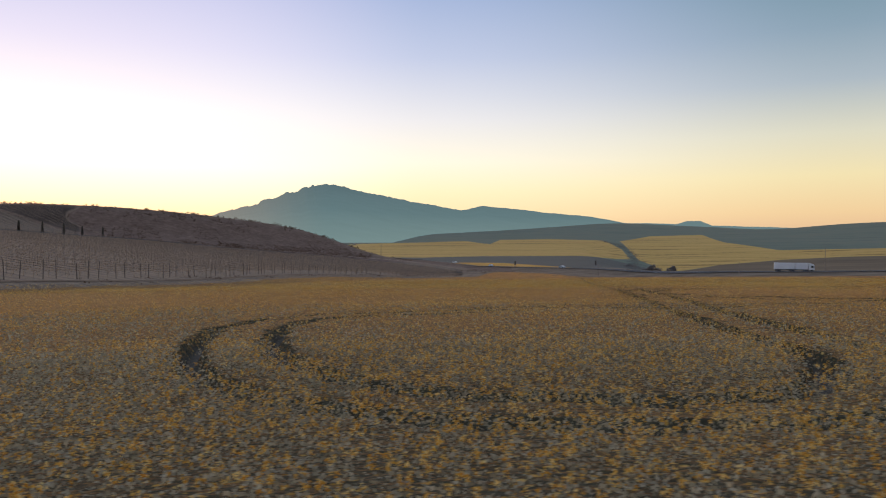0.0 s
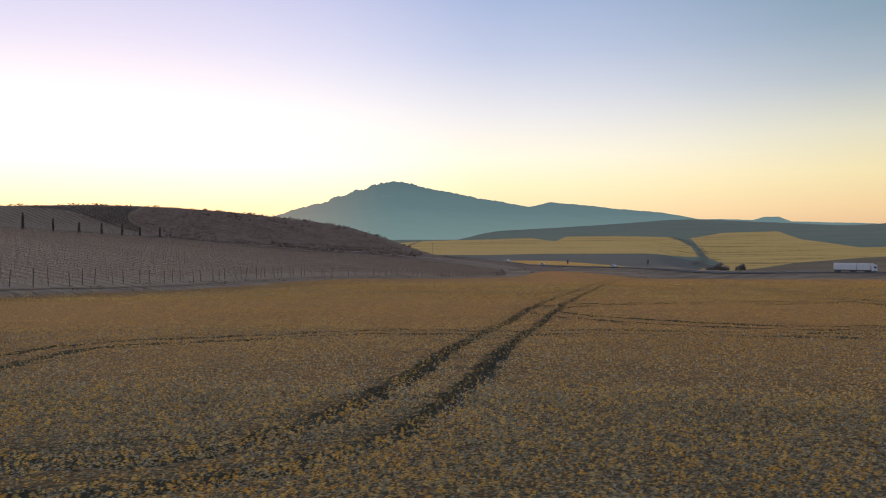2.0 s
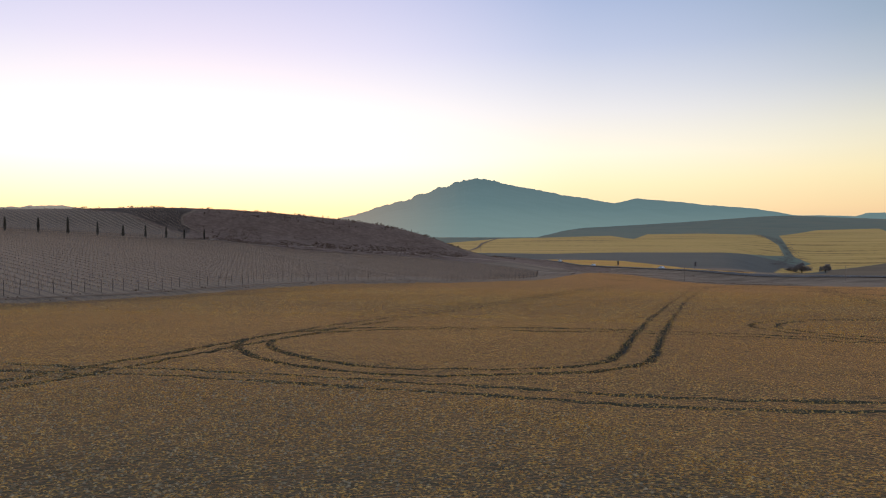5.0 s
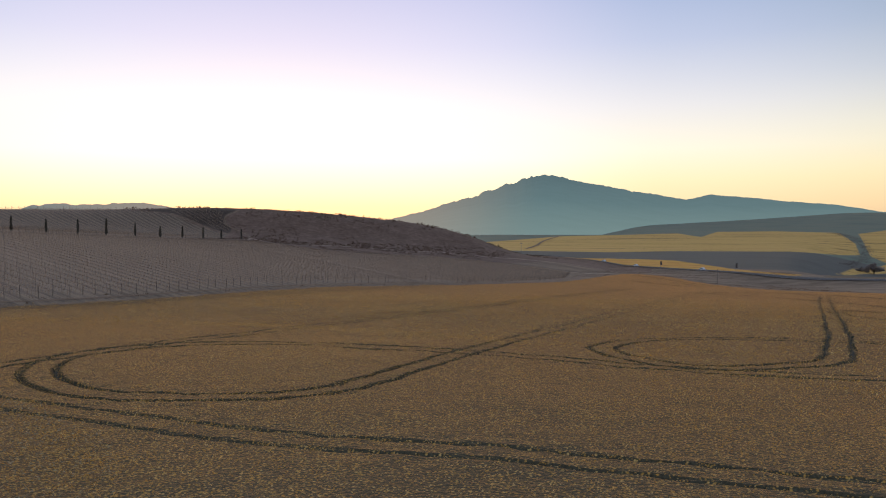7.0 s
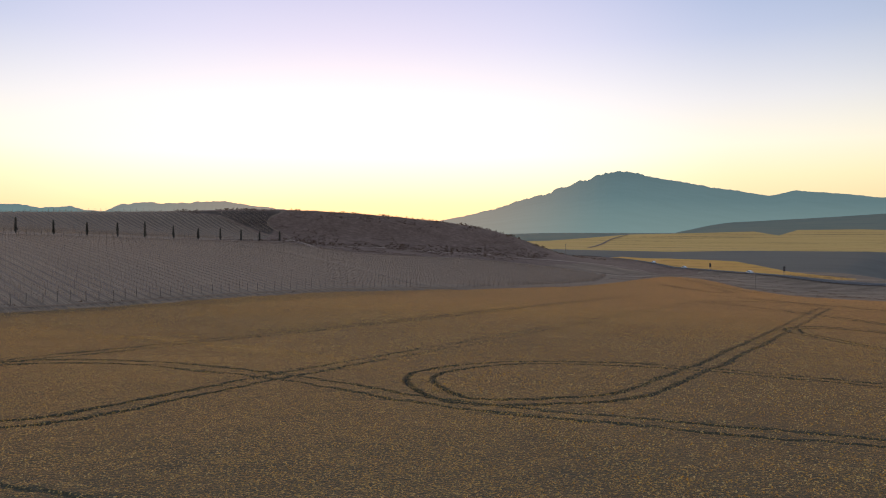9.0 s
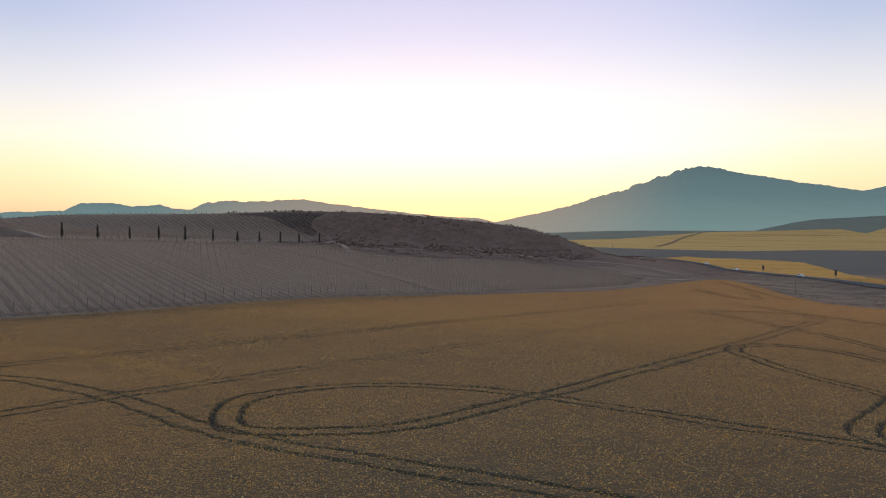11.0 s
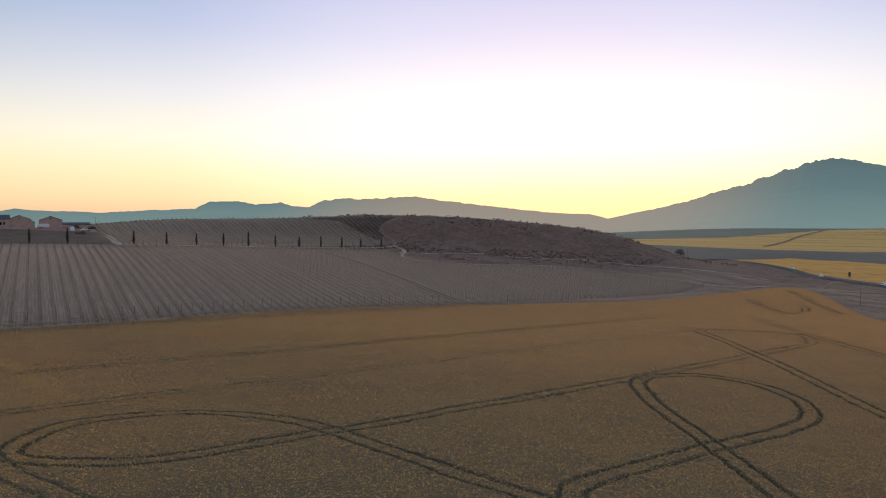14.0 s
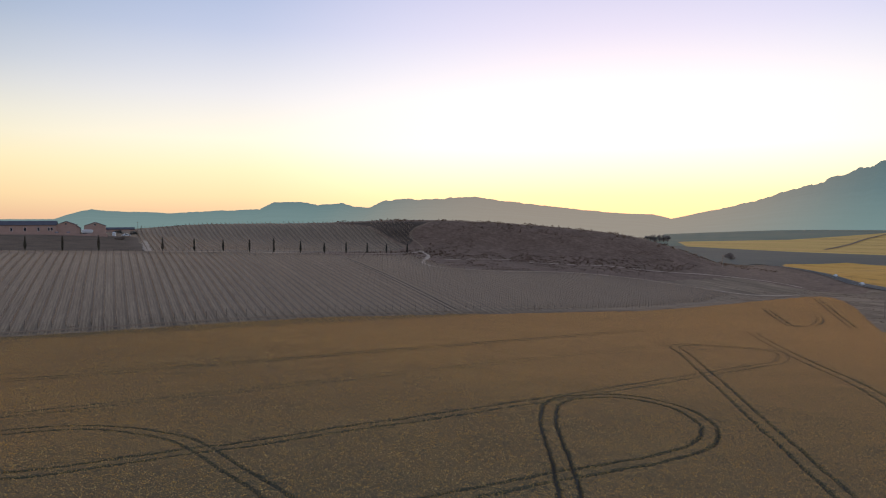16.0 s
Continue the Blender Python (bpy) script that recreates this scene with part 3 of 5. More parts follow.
# centre lines of wheel pairs, each with how deep the crop is pressed along it
TRAMLINES = [
    ([(40, 210), (33, 170), (26, 131.6), (19.5, 92), (15.4, 66), (12.4, 45), (11, 35), (10, 29), (9.2, 22), (8.6, 17), (8, 13.5), (7.2, 11.7), (5.8, 10.3), (3.8, 9.5), (2, 9.4), (0.2, 9.8),
      (-1.5, 10.9), (-3, 12.8), (-4.1, 15), (-4.9, 17.2), (-5.5, 20), (-5.7, 22.5), (-4.8, 25.5), (-2.9, 27.4), (-0.2, 29.4), (3, 31), (7.5, 31.9), (15.2, 31.8), (21.5, 31.2), (28, 30.4),
      (35.5, 29.6), (42.6, 29.6), (50.6, 29.8), (57.2, 29.6), (75, 28.8), (100, 27.5)], (0.26, 0.28, 0.3, 0.3, 0.36, 0.78, 0.58, 0.2, 0.27, 0.34)),
    ([(58.6, 195), (54.4, 168.2), (49.7, 138), (45.4, 112.5), (41.7, 86), (39.3, 69), (37.6, 55.5), (36.7, 48), (35.9, 41.5), (34.3, 38), (31.7, 35.9), (28.2, 34.7), (24.4, 34.5), (20.5, 35.9), (17.2, 38.2),
      (14.6, 41.2), (13, 44.4), (12.7, 48), (14, 51.5), (17, 54.5), (22, 56.8), (28, 57.3), (37.5, 56.4), (44.5, 54.8), (50.5, 53.3), (58.2, 52.3), (63.8, 52.5), (69, 52.6), (75.8, 52.8), (82, 53),
      (95, 53)], (0.14, 0.15, 0.17, 0.17, 0.22, 0.7, 0.5, 0.34, 0.34, 0.32)),
    ([(120, 101), (111.4, 114.2), (108, 119.3), (103.1, 126.5), (97.1, 134.6), (89.6, 144.8), (78.9, 160.1), (66, 179.3), (60.2, 187.5), (60.6, 192.8), (66.5, 196.5), (72.6, 198.8), (78.1, 196.9),
      (81.7, 188.5), (82.9, 180), (79.9, 163), (77.7, 149), (75.3, 134), (73.4, 121.5), (71.9, 112), (70.1, 100.5), (68.4, 91), (67.1, 82.5), (65.8, 75.5), (64.2, 67.5), (62.9, 61.5), (60.8, 58),
      (57.5, 55.3), (53.9, 54), (51.4, 55.3), (49, 58), (47.4, 60.8), (46.9, 64), (48.4, 69), (51.9, 73.2), (57.9, 75.9), (62.7, 76.4), (68.5, 75.7), (72.7, 75), (79, 74.2), (85, 73.4),
      (94.5, 72.6), (104, 72)], (0.62, 0.66, 0.55, 0.4, 0.27, 0.27, 0.34, 0.55, 0.68, 0.42, 0.55)),
    ([(108, 77.5), (104, 82.5), (97, 91.8), (92.4, 97.8), (86.5, 105), (81, 111.5), (76.6, 118.2), (74.9, 122), (75.2, 127), (77.9, 131.8), (82.1, 133.6), (87, 133), (92, 129.3), (94.9, 124), (96, 118),
      (95.1, 110), (93.8, 103), (92.3, 96.5), (91.2, 89), (89.8, 81.5), (89.6, 77), (91, 74.3), (95, 72.9)], (0.85, 0.9, 0.8, 0.7, 0.85, 0.7, 0.55, 0.65)),
    ([(58, 236), (67.1, 219), (80.7, 196.2), (90, 182.2), (97.1, 172.3), (104.5, 160.7), (113, 146)], (0.25, 0.4, 0.45)),
    ([(34.5, 313.5), (46.5, 289.6), (58.8, 264.8)], (0.6, 0.5)),
    ([(52.6, 311.8), (57.4, 297.4), (60.9, 281.1), (61.1, 272.6), (57, 266)], (0.3, 0.55, 0.3)),
    ([(33.5, 376.4), (47.4, 341.5), (61.1, 307.4), (70.5, 283.1)], (0.6, 0.45)),
    ([(10, 70), (13, 82), (16, 97), (17, 112), (17.2, 122)], (0.11, 0.08)),
]

# wheel ruts, as a map of the field at 0.2 m
MAP_X, MAP_Y, MAP_STEP = -45.0, -20.0, 0.2
RUTS = np.zeros((1100, 2200), np.float32)


def press_ruts():
    k = np.arange(-4, 5)
    ox, oy = [g.ravel() for g in np.meshgrid(k, k)]
    for row, (line, deep) in enumerate(TRAMLINES):
        p = spline(line, 0.1)
        d = np.gradient(p, axis=0)
        d /= np.linalg.norm(d, axis=1)[:, None]
        nrm = np.stack([-d[:, 1], d[:, 0]], 1)
        for side in (-0.93, 0.93):
            q = p + nrm * side
            q = q + (np.stack([vnoise(q[:, 0], q[:, 1], 1.3), vnoise(q[:, 1], q[:, 0], 1.7)], 1) - 0.5) * 0.22
            wide = 0.055 + (0.1 * (1 - smooth(20, 34, q[:, 1])) if row == 0 else 0) + 0.08 * vnoise(q[:, 0], q[:, 1], 2.5) + 0.06 * smooth(240, 280, q[:, 1])
            press = np.interp(np.linspace(0, 1, len(q)), np.linspace(0, 1, len(deep)), deep) * (0.78 + 0.4 * vnoise(q[:, 0], q[:, 1] + 40, 5.0))
            u, v = (q[:, 0] - MAP_X) / MAP_STEP, (q[:, 1] - MAP_Y) / MAP_STEP
            iu, iv = np.round(u).astype(int), np.round(v).astype(int)
            for a, b in zip(ox, oy):
                far = np.hypot(iu + a - u, iv + b - v) * MAP_STEP
                val = np.clip((wide + 0.15 - far) / 0.15, 0, 1) * np.clip(press, 0, 1)
                ok = (iu + a >= 0) & (iu + a < RUTS.shape[0]) & (iv + b >= 0) & (iv + b < RUTS.shape[1])
                np.maximum.at(RUTS, (iu[ok] + a, iv[ok] + b), val[ok])


def rut_at(x, y):
    i = np.clip(np.round((np.asarray(x) - MAP_X) / MAP_STEP).astype(int), 0, RUTS.shape[0] - 1)
    j = np.clip(np.round((np.asarray(y) - MAP_Y) / MAP_STEP).astype(int), 0, RUTS.shape[1] - 1)
    return RUTS[i, j]


press_ruts()


# ---- the land
def polar(az, rr, cx, cy):
    A, R = np.meshgrid(np.radians(az), rr)
    return cx - R * np.sin(A), cy + R * np.cos(A)


def scrub_mask(x, y):
    """The rough hillside above and beyond the vineyard."""
    hill = (x < 40) & (y > 250 - 0.0 * x) & (np.hypot(x - 40, y) < 760) & (y < 640)
    return hill & ((x < edge_x(y) - 40) | (y > 420)) & ~inside(VINEYARD, x, y) & ~inside(UPPER_BLOCK, x, y) & ~inside(HILLTOP_BLOCK, x, y) & ~inside(ORANGE_STRIP, x, y)


def build_ground():
    az = np.concatenate([np.arange(-42, 86, 0.34), np.arange(86, 318, 4.0)])
    rr = np.concatenate([[0.5], np.geomspace(3, 40, 24), np.geomspace(41, 230, 100), np.linspace(233, 540, 120), np.geomspace(545, 4860, 170)])
    X, Y = polar(az, rr, 40, -10)
    n, m = X.shape
    deep = depth_in(FIELD, X, Y)
    crop = deep > 2.0
    Z = height(X, Y) - 0.95 * smooth(0.3, 3.0, deep)
    r = np.hypot(X - 40, Y)
    Z = Z + 0.26 * (vnoise(X, Y, 9.0) - 0.5) * scrub_mask(X, Y) + 5.0 * (vnoise(X, Y, 260.0) - 0.5) * smooth(2100, 3000, r)
    co = np.stack([X, Y, Z], -1).reshape(-1, 3)
    i, j = np.arange(n - 1)[:, None] * m, np.arange(m)[None, :]
    k = (j + 1) % m
    f = np.stack([i + m + j, i + m + k, i + k, i + j], -1).reshape(-1, 4)
    me = mesh_of("ground", co, f, [ground_material()], True)
    x, y = co[:, 0], co[:, 1]
    r = r.ravel()
    gold = inside(YELLOW_LEFT, x, y) | inside(YELLOW_RIGHT, x, y) | inside(ORANGE_STRIP, x, y)
    scrub = scrub_mask(x, y)
    near = (r < 480) | (scrub & (y < 560))
    set_attr(me, "crop", crop.ravel())
    set_attr(me, "vine", np.maximum(within(VINEYARD, x, y, 8) + 0.17, within(UPPER_BLOCK, x, y, 8)))
    set_attr(me, "gold", np.maximum(np.maximum(within(YELLOW_LEFT, x, y), within(YELLOW_RIGHT, x, y)), within(ORANGE_STRIP, x, y)))
    set_attr(me, "orange", within(ORANGE_STRIP, x, y))
    set_attr(me, "bank", np.maximum(within(BANK, x, y, 8), within(HILLTOP_BLOCK, x, y, 8)))
    set_attr(me, "brown", within(BROWN_FIELD, x, y))
    set_attr(me, "slate", (r < 1120) & (y > 380))
    set_attr(me, "scrub", scrub & near)
    set_attr(me, "verge", near & ~gold & ~inside(BROWN_FIELD, x, y))
    return tagged(new("ground", me), "rolling farm land at dusk with fields and bare slopes", "ground", kind="structure")


build_ground()


def build_mountains():
    """The far range: its skyline in degrees to the left of +y and thousandths of slope, with gullied flanks."""
    sky = [(84, 4), (74, 4), (70.2, 4), (69.3, 10), (67.9, 16.6), (66.6, 14), (62.8, 11.5), (57.6, 15.7), (56.2, 16.4), (55.1, 26), (53, 26), (51.3, 22.6), (50.1, 24.8), (49.1, 20.3),
           (47.8, 19.5), (46.6, 28.5), (43.4, 31), (39.5, 32), (37.3, 28), (33, 18.5), (28.8, 10.5), (26.3, 9.3), (24.9, 3), (22, 14), (19.1, 25.3), (17.6, 34), (15.4, 44), (12.8, 61),
           (11.2, 70), (9.7, 74.7), (8.4, 69.3), (5.3, 59.3), (2.7, 49.9), (1.4, 46.7), (-0.7, 39.6), (-2.4, 46.2), (-5, 41.3), (-7.8, 35.6), (-10.6, 31.4), (-13.2, 22.3), (-15.2, 21.8), (-16.1, 21.4), (-16.9, 20.6),
           (-17.6, 24.6), (-18.6, 24.4), (-19.4, 18.6), (-21.2, 17.5), (-30, 12), (-46, 10)][::-1]
    az = np.arange(-46, 84, 0.1)
    line = np.interp(az, [a for a, _ in sky], [b for _, b in sky]) / 1000
    crag = 0.35 + 0.65 * smooth(6, 11, az)
    line = line * (1 + crag * (0.075 * (vnoise(az, az * 0, 0.8) - 0.5) + 0.06 * (vnoise(az, az * 0 + 5, 0.27) - 0.5) + 0.03 * (vnoise(az, az * 0 + 9, 0.11) - 0.5)))
    foot = np.interp(az, [-8, 0, 8, 15, 26, 50], [3450, 2700, 2050, 1650, 1350, 1300])
    T = np.concatenate([np.linspace(0, 1, 44), [1, 1]])[:, None]
    rr = foot + (4700 - foot) * T
    rr[-2], rr[-1] = 4760, 4830
    X, Y = 60 - rr * np.sin(np.radians(az)), 10 + rr * np.cos(np.radians(az))
    crest = 9 + line[None, :] * 4700
    rough = vnoise(X, Y, 210.0) + 0.5 * vnoise(X, Y, 90.0) + 0.25 * vnoise(X, Y, 40.0) - 0.87
    spur = np.abs(vnoise(az * 60 + T * 130, T * 200, 95.0) - 0.5) * 2
    Z = -16 + (crest + 16) * T**1.2 + (rough * 24 - spur * 20) * np.sin(T * math.pi) * T**2 * np.clip(crest / 260, 0.15, 1)
    Z = np.minimum(Z, -5 + (crest + 5) * rr / 4700)
    Z[-2], Z[-1] = crest * 0.8, -30
    n, m = X.shape
    i, j = np.arange(n - 1)[:, None] * m, np.arange(m - 1)[None, :]
    f = np.stack([i + m + j, i + m + j + 1, i + j + 1, i + j], -1).reshape(-1, 4)
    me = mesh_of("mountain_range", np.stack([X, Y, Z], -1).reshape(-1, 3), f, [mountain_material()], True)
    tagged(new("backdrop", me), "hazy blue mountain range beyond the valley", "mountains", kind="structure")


build_mountains()


# ---- the canola field
def near_start(x, y):
    """Metres from the headland where the crop is seen from close by."""
    return np.hypot(x - np.clip(x, 0, 12), y - 2.0)


def build_canopy():
    az = np.concatenate([np.arange(-60, 62, 0.4)])
    rr = np.geomspace(12, 520, 430)
    X, Y = polar(az, rr, 60, -40)
    n, m = X.shape
    i, j = np.arange(n - 1)[:, None] * m, np.arange(m - 1)[None, :]
    cells = np.stack([i + m + j, i + m + j + 1, i + j + 1, i + j], -1).reshape(-1, 4)
    P = np.stack([X, Y], -1).reshape(-1, 2)
    mid = P[cells].mean(1)
    keep = inside(FIELD, mid[:, 0], mid[:, 1])
    soft = np.zeros(len(mid), bool)
    for dx in np.linspace(-0.75, 0.75, 6):
        for dy in np.linspace(-0.75, 0.75, 6):
            soft |= rut_at(mid[:, 0] + dx, mid[:, 1] + dy) > 0.02
    soft &= keep
    plain, fine = cells[keep & ~soft], cells[soft]

    def lie(x, y):
        return height(x, y) - 0.14 - 0.14 * (1 - smooth(9, 28, near_start(x, y))) + 0.09 * (vnoise(x, y, 0.8) - 0.5) + 0.14 * (vnoise(x, y, 5.0) - 0.5)

    # cells that a wheel crosses are split ten by six; their outer edges keep to the whole cells beside them
    S, T = 10, 6
    c = P[fine]
    s, t = np.meshgrid(np.linspace(0, 1, S + 1), np.linspace(0, 1, T + 1), indexing="ij")
    s, t = s.ravel(), t.ravel()
    w = np.stack([(1 - t) * s, t * s, t * (1 - s), (1 - t) * (1 - s)])
    sub = np.einsum("kp,fkd->fpd", w, c)
    flat = np.einsum("kp,fk->fp", w, lie(c[..., 0], c[..., 1]))
    grid = np.pad(soft.reshape(n - 1, m - 1), 1)
    fi, fj = np.nonzero(soft.reshape(n - 1, m - 1))
    seam = (~grid[fi + 2, fj + 1])[:, None] & (s == 1) | (~grid[fi, fj + 1])[:, None] & (s == 0) | (~grid[fi + 1, fj])[:, None] & (t == 0) | (~grid[fi + 1, fj + 2])[:, None] & (t == 1)
    sub_rut = rut_at(sub[..., 0], sub[..., 1]) * ~seam
    sub_z = np.where(seam, flat, lie(sub[..., 0], sub[..., 1])) - 0.52 * sub_rut
    per = (S + 1) * (T + 1)
    a, b = np.meshgrid(np.arange(S), np.arange(T), indexing="ij")
    q = (a * (T + 1) + b).ravel()
    quad = np.stack([q, q + T + 1, q + T + 2, q + 1], -1)
    extra = (np.arange(len(fine))[:, None, None] * per + quad[None]).reshape(-1, 4) + len(P)
    x, y = np.concatenate([P[:, 0], sub[..., 0].ravel()]), np.concatenate([P[:, 1], sub[..., 1].ravel()])
    rut = np.concatenate([np.zeros(len(P)), sub_rut.ravel()])
    z = np.concatenate([lie(P[:, 0], P[:, 1]), sub_z.ravel()])
    me = mesh_of("canola_foliage", np.stack([x, y, z], 1), np.concatenate([plain, extra]), [canopy_material()], True)
    set_attr(me, "rut", np.clip(rut, 0, 1))
    set_attr(me, "bloom", (0.75 + 0.25 * smooth(8, 32, near_start(x, y))) * (1 - 0.32 * smooth(55, 88, near_start(x, y)) * (1 - smooth(95, 150, y))))
    tagged(new("canola_foliage", me), "dense grey-green canola crop with pressed wheel ruts", "crop", kind="stuff")


build_canopy()


def scatter(count, x0, x1, y0, y1, seed, keep):
    r = np.random.RandomState(seed)
    x, y = r.uniform(x0, x1, count), r.uniform(y0, y1, count)
    ok = inside(FIELD, x, y) & (rut_at(x, y) < 0.12) & keep(x, y, r.rand(count))
    return x[ok], y[ok], r


def stand(x, y):
    """How thickly the crop flowers, in drifts."""
    return np.clip(0.45 + 0.9 * (vnoise(x, y, 2.2) * 0.45 + vnoise(x, y, 9.0) * 0.55 - 0.3), 0.2, 1)


def cards(name, cx, cy, cz, reach, size, count, r, mat, label, rise=0.1, flat=0.5, corners=4):
    """Clusters of small tilted petals or leaves round each given point."""
    n = len(cx)
    ang = r.uniform(0, 6.283, (n, count))
    rad = reach[:, None] * np.sqrt(r.rand(n, count))
    px, py = cx[:, None] + rad * np.cos(ang), cy[:, None] + rad * np.sin(ang)
    pz = cz[:, None] + rise * (r.rand(n, count) - 0.5) * 2
    half = size[:, None] * r.uniform(0.6, 1.25, (n, count))
    turn, tilt = r.uniform(0, 6.283, (n, count)), r.uniform(-1, 1, (n, count)) * flat
    ux, uy = np.cos(turn) * half, np.sin(turn) * half
    lean = half * 0.9
    vx, vy, vz = -np.sin(turn) * lean * np.cos(tilt), np.cos(turn) * lean * np.cos(tilt), lean * np.sin(tilt)
    P = []
    for a, b in ((-1, -0.55), (0.9, -0.7), (0.7, 0.8), (-0.8, 0.6)) if corners == 4 else ((-1.2, -0.6), (1.1, -0.7), (0.1, 1.2)):
        P.append(np.stack([px + a * ux + b * vx, py + a * uy + b * vy, pz + b * vz], -1))
    co = np.stack(P, 2).reshape(-1, 3)
    f = np.arange(len(co)).reshape(-1, corners)
    tagged(new(name, mesh_of(name, co, f, [mat])), label, "crop", kind="stuff")


def build_blossom():
    bands = [  # area, tries, distance band, share kept, petals, reach, petal size
        (-26, 46, -2, 20, 115000, 0, 15, 1.0, 9, 0.027, 0.0148),
        (-40, 70, -2, 42, 260000, 13, 32, 0.9, 4, 0.025, 0.0155),
        (-40, 110, 0, 90, 560000, 30, 70, 0.8, 2, 0.028, 0.0225),
        (-40, 150, 0, 170, 900000, 66, 175, 0.75, 1, 0.03, 0.042),
    ]
    for k, (x0, x1, y0, y1, tries, lo, hi, share, petals, reach, size) in enumerate(bands):
        x, y, r = scatter(tries, x0, x1, y0, y1, 20 + k, lambda x, y, u: (near_start(x, y) >= lo) & (near_start(x, y) < hi) & (u < share * stand(x, y) * (1 - smooth(125, 178, near_start(x, y)))))
        z = height(x, y) + r.uniform(-0.13, 0.1, len(x)) + 0.12 * (vnoise(x, y, 2.2) - 0.5)
        cards("canola_blossom", x, y, z, reach * r.uniform(0.6, 1.3, len(x)), np.full(len(x), size), petals, r, M_PETAL, "yellow canola blossom standing over the crop", 0.026, 1.2, 4 if k < 1 else 3)
        if k < 2:
            x, y, r = scatter((110000, 70000)[k], x0, x1, y0, y1, 40 + k, lambda x, y, u: (near_start(x, y) >= lo) & (near_start(x, y) < hi))
            z = height(x, y) + r.uniform(-0.34, -0.02, len(x))
            cards("canola_leaves", x, y, z, np.full(len(x), 0.16), np.full(len(x), 0.022 + 0.016 * k), 6 - 3 * k, r, M_STEM, "grey-green canola stems and leaves", 0.12, 1.5, 4 - k)


build_blossom()


# ---- roads and tracks
ribbon("road", HIGHWAY, 9.0, M_ASPHALT, 0.30, label="two-lane asphalt highway through the valley")
for off in (-3.6, 3.6):
    hp = np.array(HIGHWAY, float)
    hd = np.gradient(hp, axis=0)
    hd /= np.linalg.norm(hd, axis=1)[:, None]
    ribbon("trim", (hp + np.stack([-hd[:, 1], hd[:, 0]], 1) * off).tolist(), 0.14, M_LINE, 0.325, label="white painted edge line on the highway")
ribbon("track", [(-157, 174), (-156, 184), (-153, 205), (-147, 236), (-142.5, 268), (-139.5, 292), (-139.5, 306), (-142, 316)], 1.9, M_DIRT, 0.3, 2.0, 0.8, "pale dirt track along the cypresses")
ribbon("track", [(-142, 316), (-127, 306), (-108, 283), (-97, 273), (-85, 273), (-70, 295), (-60, 326), (-40, 346), (-15, 356), (8, 366), (22, 392)], 1.9, M_DIRT, 0.2, 2.0, 0.8, "pale dirt track round the vineyard")
ribbon("track", [(-142, 316), (-150, 325), (-159, 330), (-165, 332), (-171, 336), (-174.5, 343), (-175, 352), (-177, 364)], 1.0, M_LANE, 0.17, 2.0, 0.8, "dirt track climbing the scrub hill")
ribbon("track", [(-142, 316), (-156, 319), (-173, 322.5), (-196, 327)], 1.0, M_LANE, 0.17, 2.0, 0.8, "dirt track beside the upper vines")
ribbon("track", [(-111, 300), (-109, 312), (-107, 326), (-101, 340)], 1.4, M_DIRT, 0.17, 2.0, 0.8, "pale sandy strip under the scrub")
ribbon("track", [(-90, 340), (-76, 359), (-64, 377), (-45, 388), (-25, 411), (0, 427), (14, 424)], 1.6, M_DIRT, 0.17, 2.0, 0.8, "dirt track across the scrub slope")
ribbon("track", [(-44, 20), (-40.5, 50), (-38, 69), (-35, 87), (-33, 105), (-31, 132), (-27, 163), (-17, 202), (-5, 237), (8, 266), (12, 310), (15, 355), (24, 398)], 0.9, M_LANE, 0.08, 1.5, 1.5, "dirt headland between vineyard and canola")
ribbon("track", [(-150, 1040), (-162, 1190), (-185, 1400), (-192, 1640)], 5.0, M_LANE, 0.6, 20.0, 0.5, "farm track through the far yellow field")
ribbon("track", [(-158, 176), (-180, 186), (-203, 196), (-222, 205)], 3.2, M_DIRT, 0.17, 2.0, 0.9, "pale dirt track up to the farm buildings")


# ---- the vineyard
def row_runs(poly, gap, step=1.25):
    """Stretches of vine row within a plot: the row's distance across, and its start and end along."""
    P = np.array(poly)
    along, across = P @ ROW_ALONG, P @ ROW_ACROSS
    runs = []
    for k in range(int(across.min() // gap), int(across.max() // gap) + 1):
        c = (k + 0.5) * gap
        s = np.arange(along.min(), along.max(), step)
        ok = inside(poly, s * ROW_ALONG[0] + c * ROW_ACROSS[0], s * ROW_ALONG[1] + c * ROW_ACROSS[1])
        if ok.sum() > 8:
            runs.append((c, s[ok][1], s[ok][-2]))
    return runs


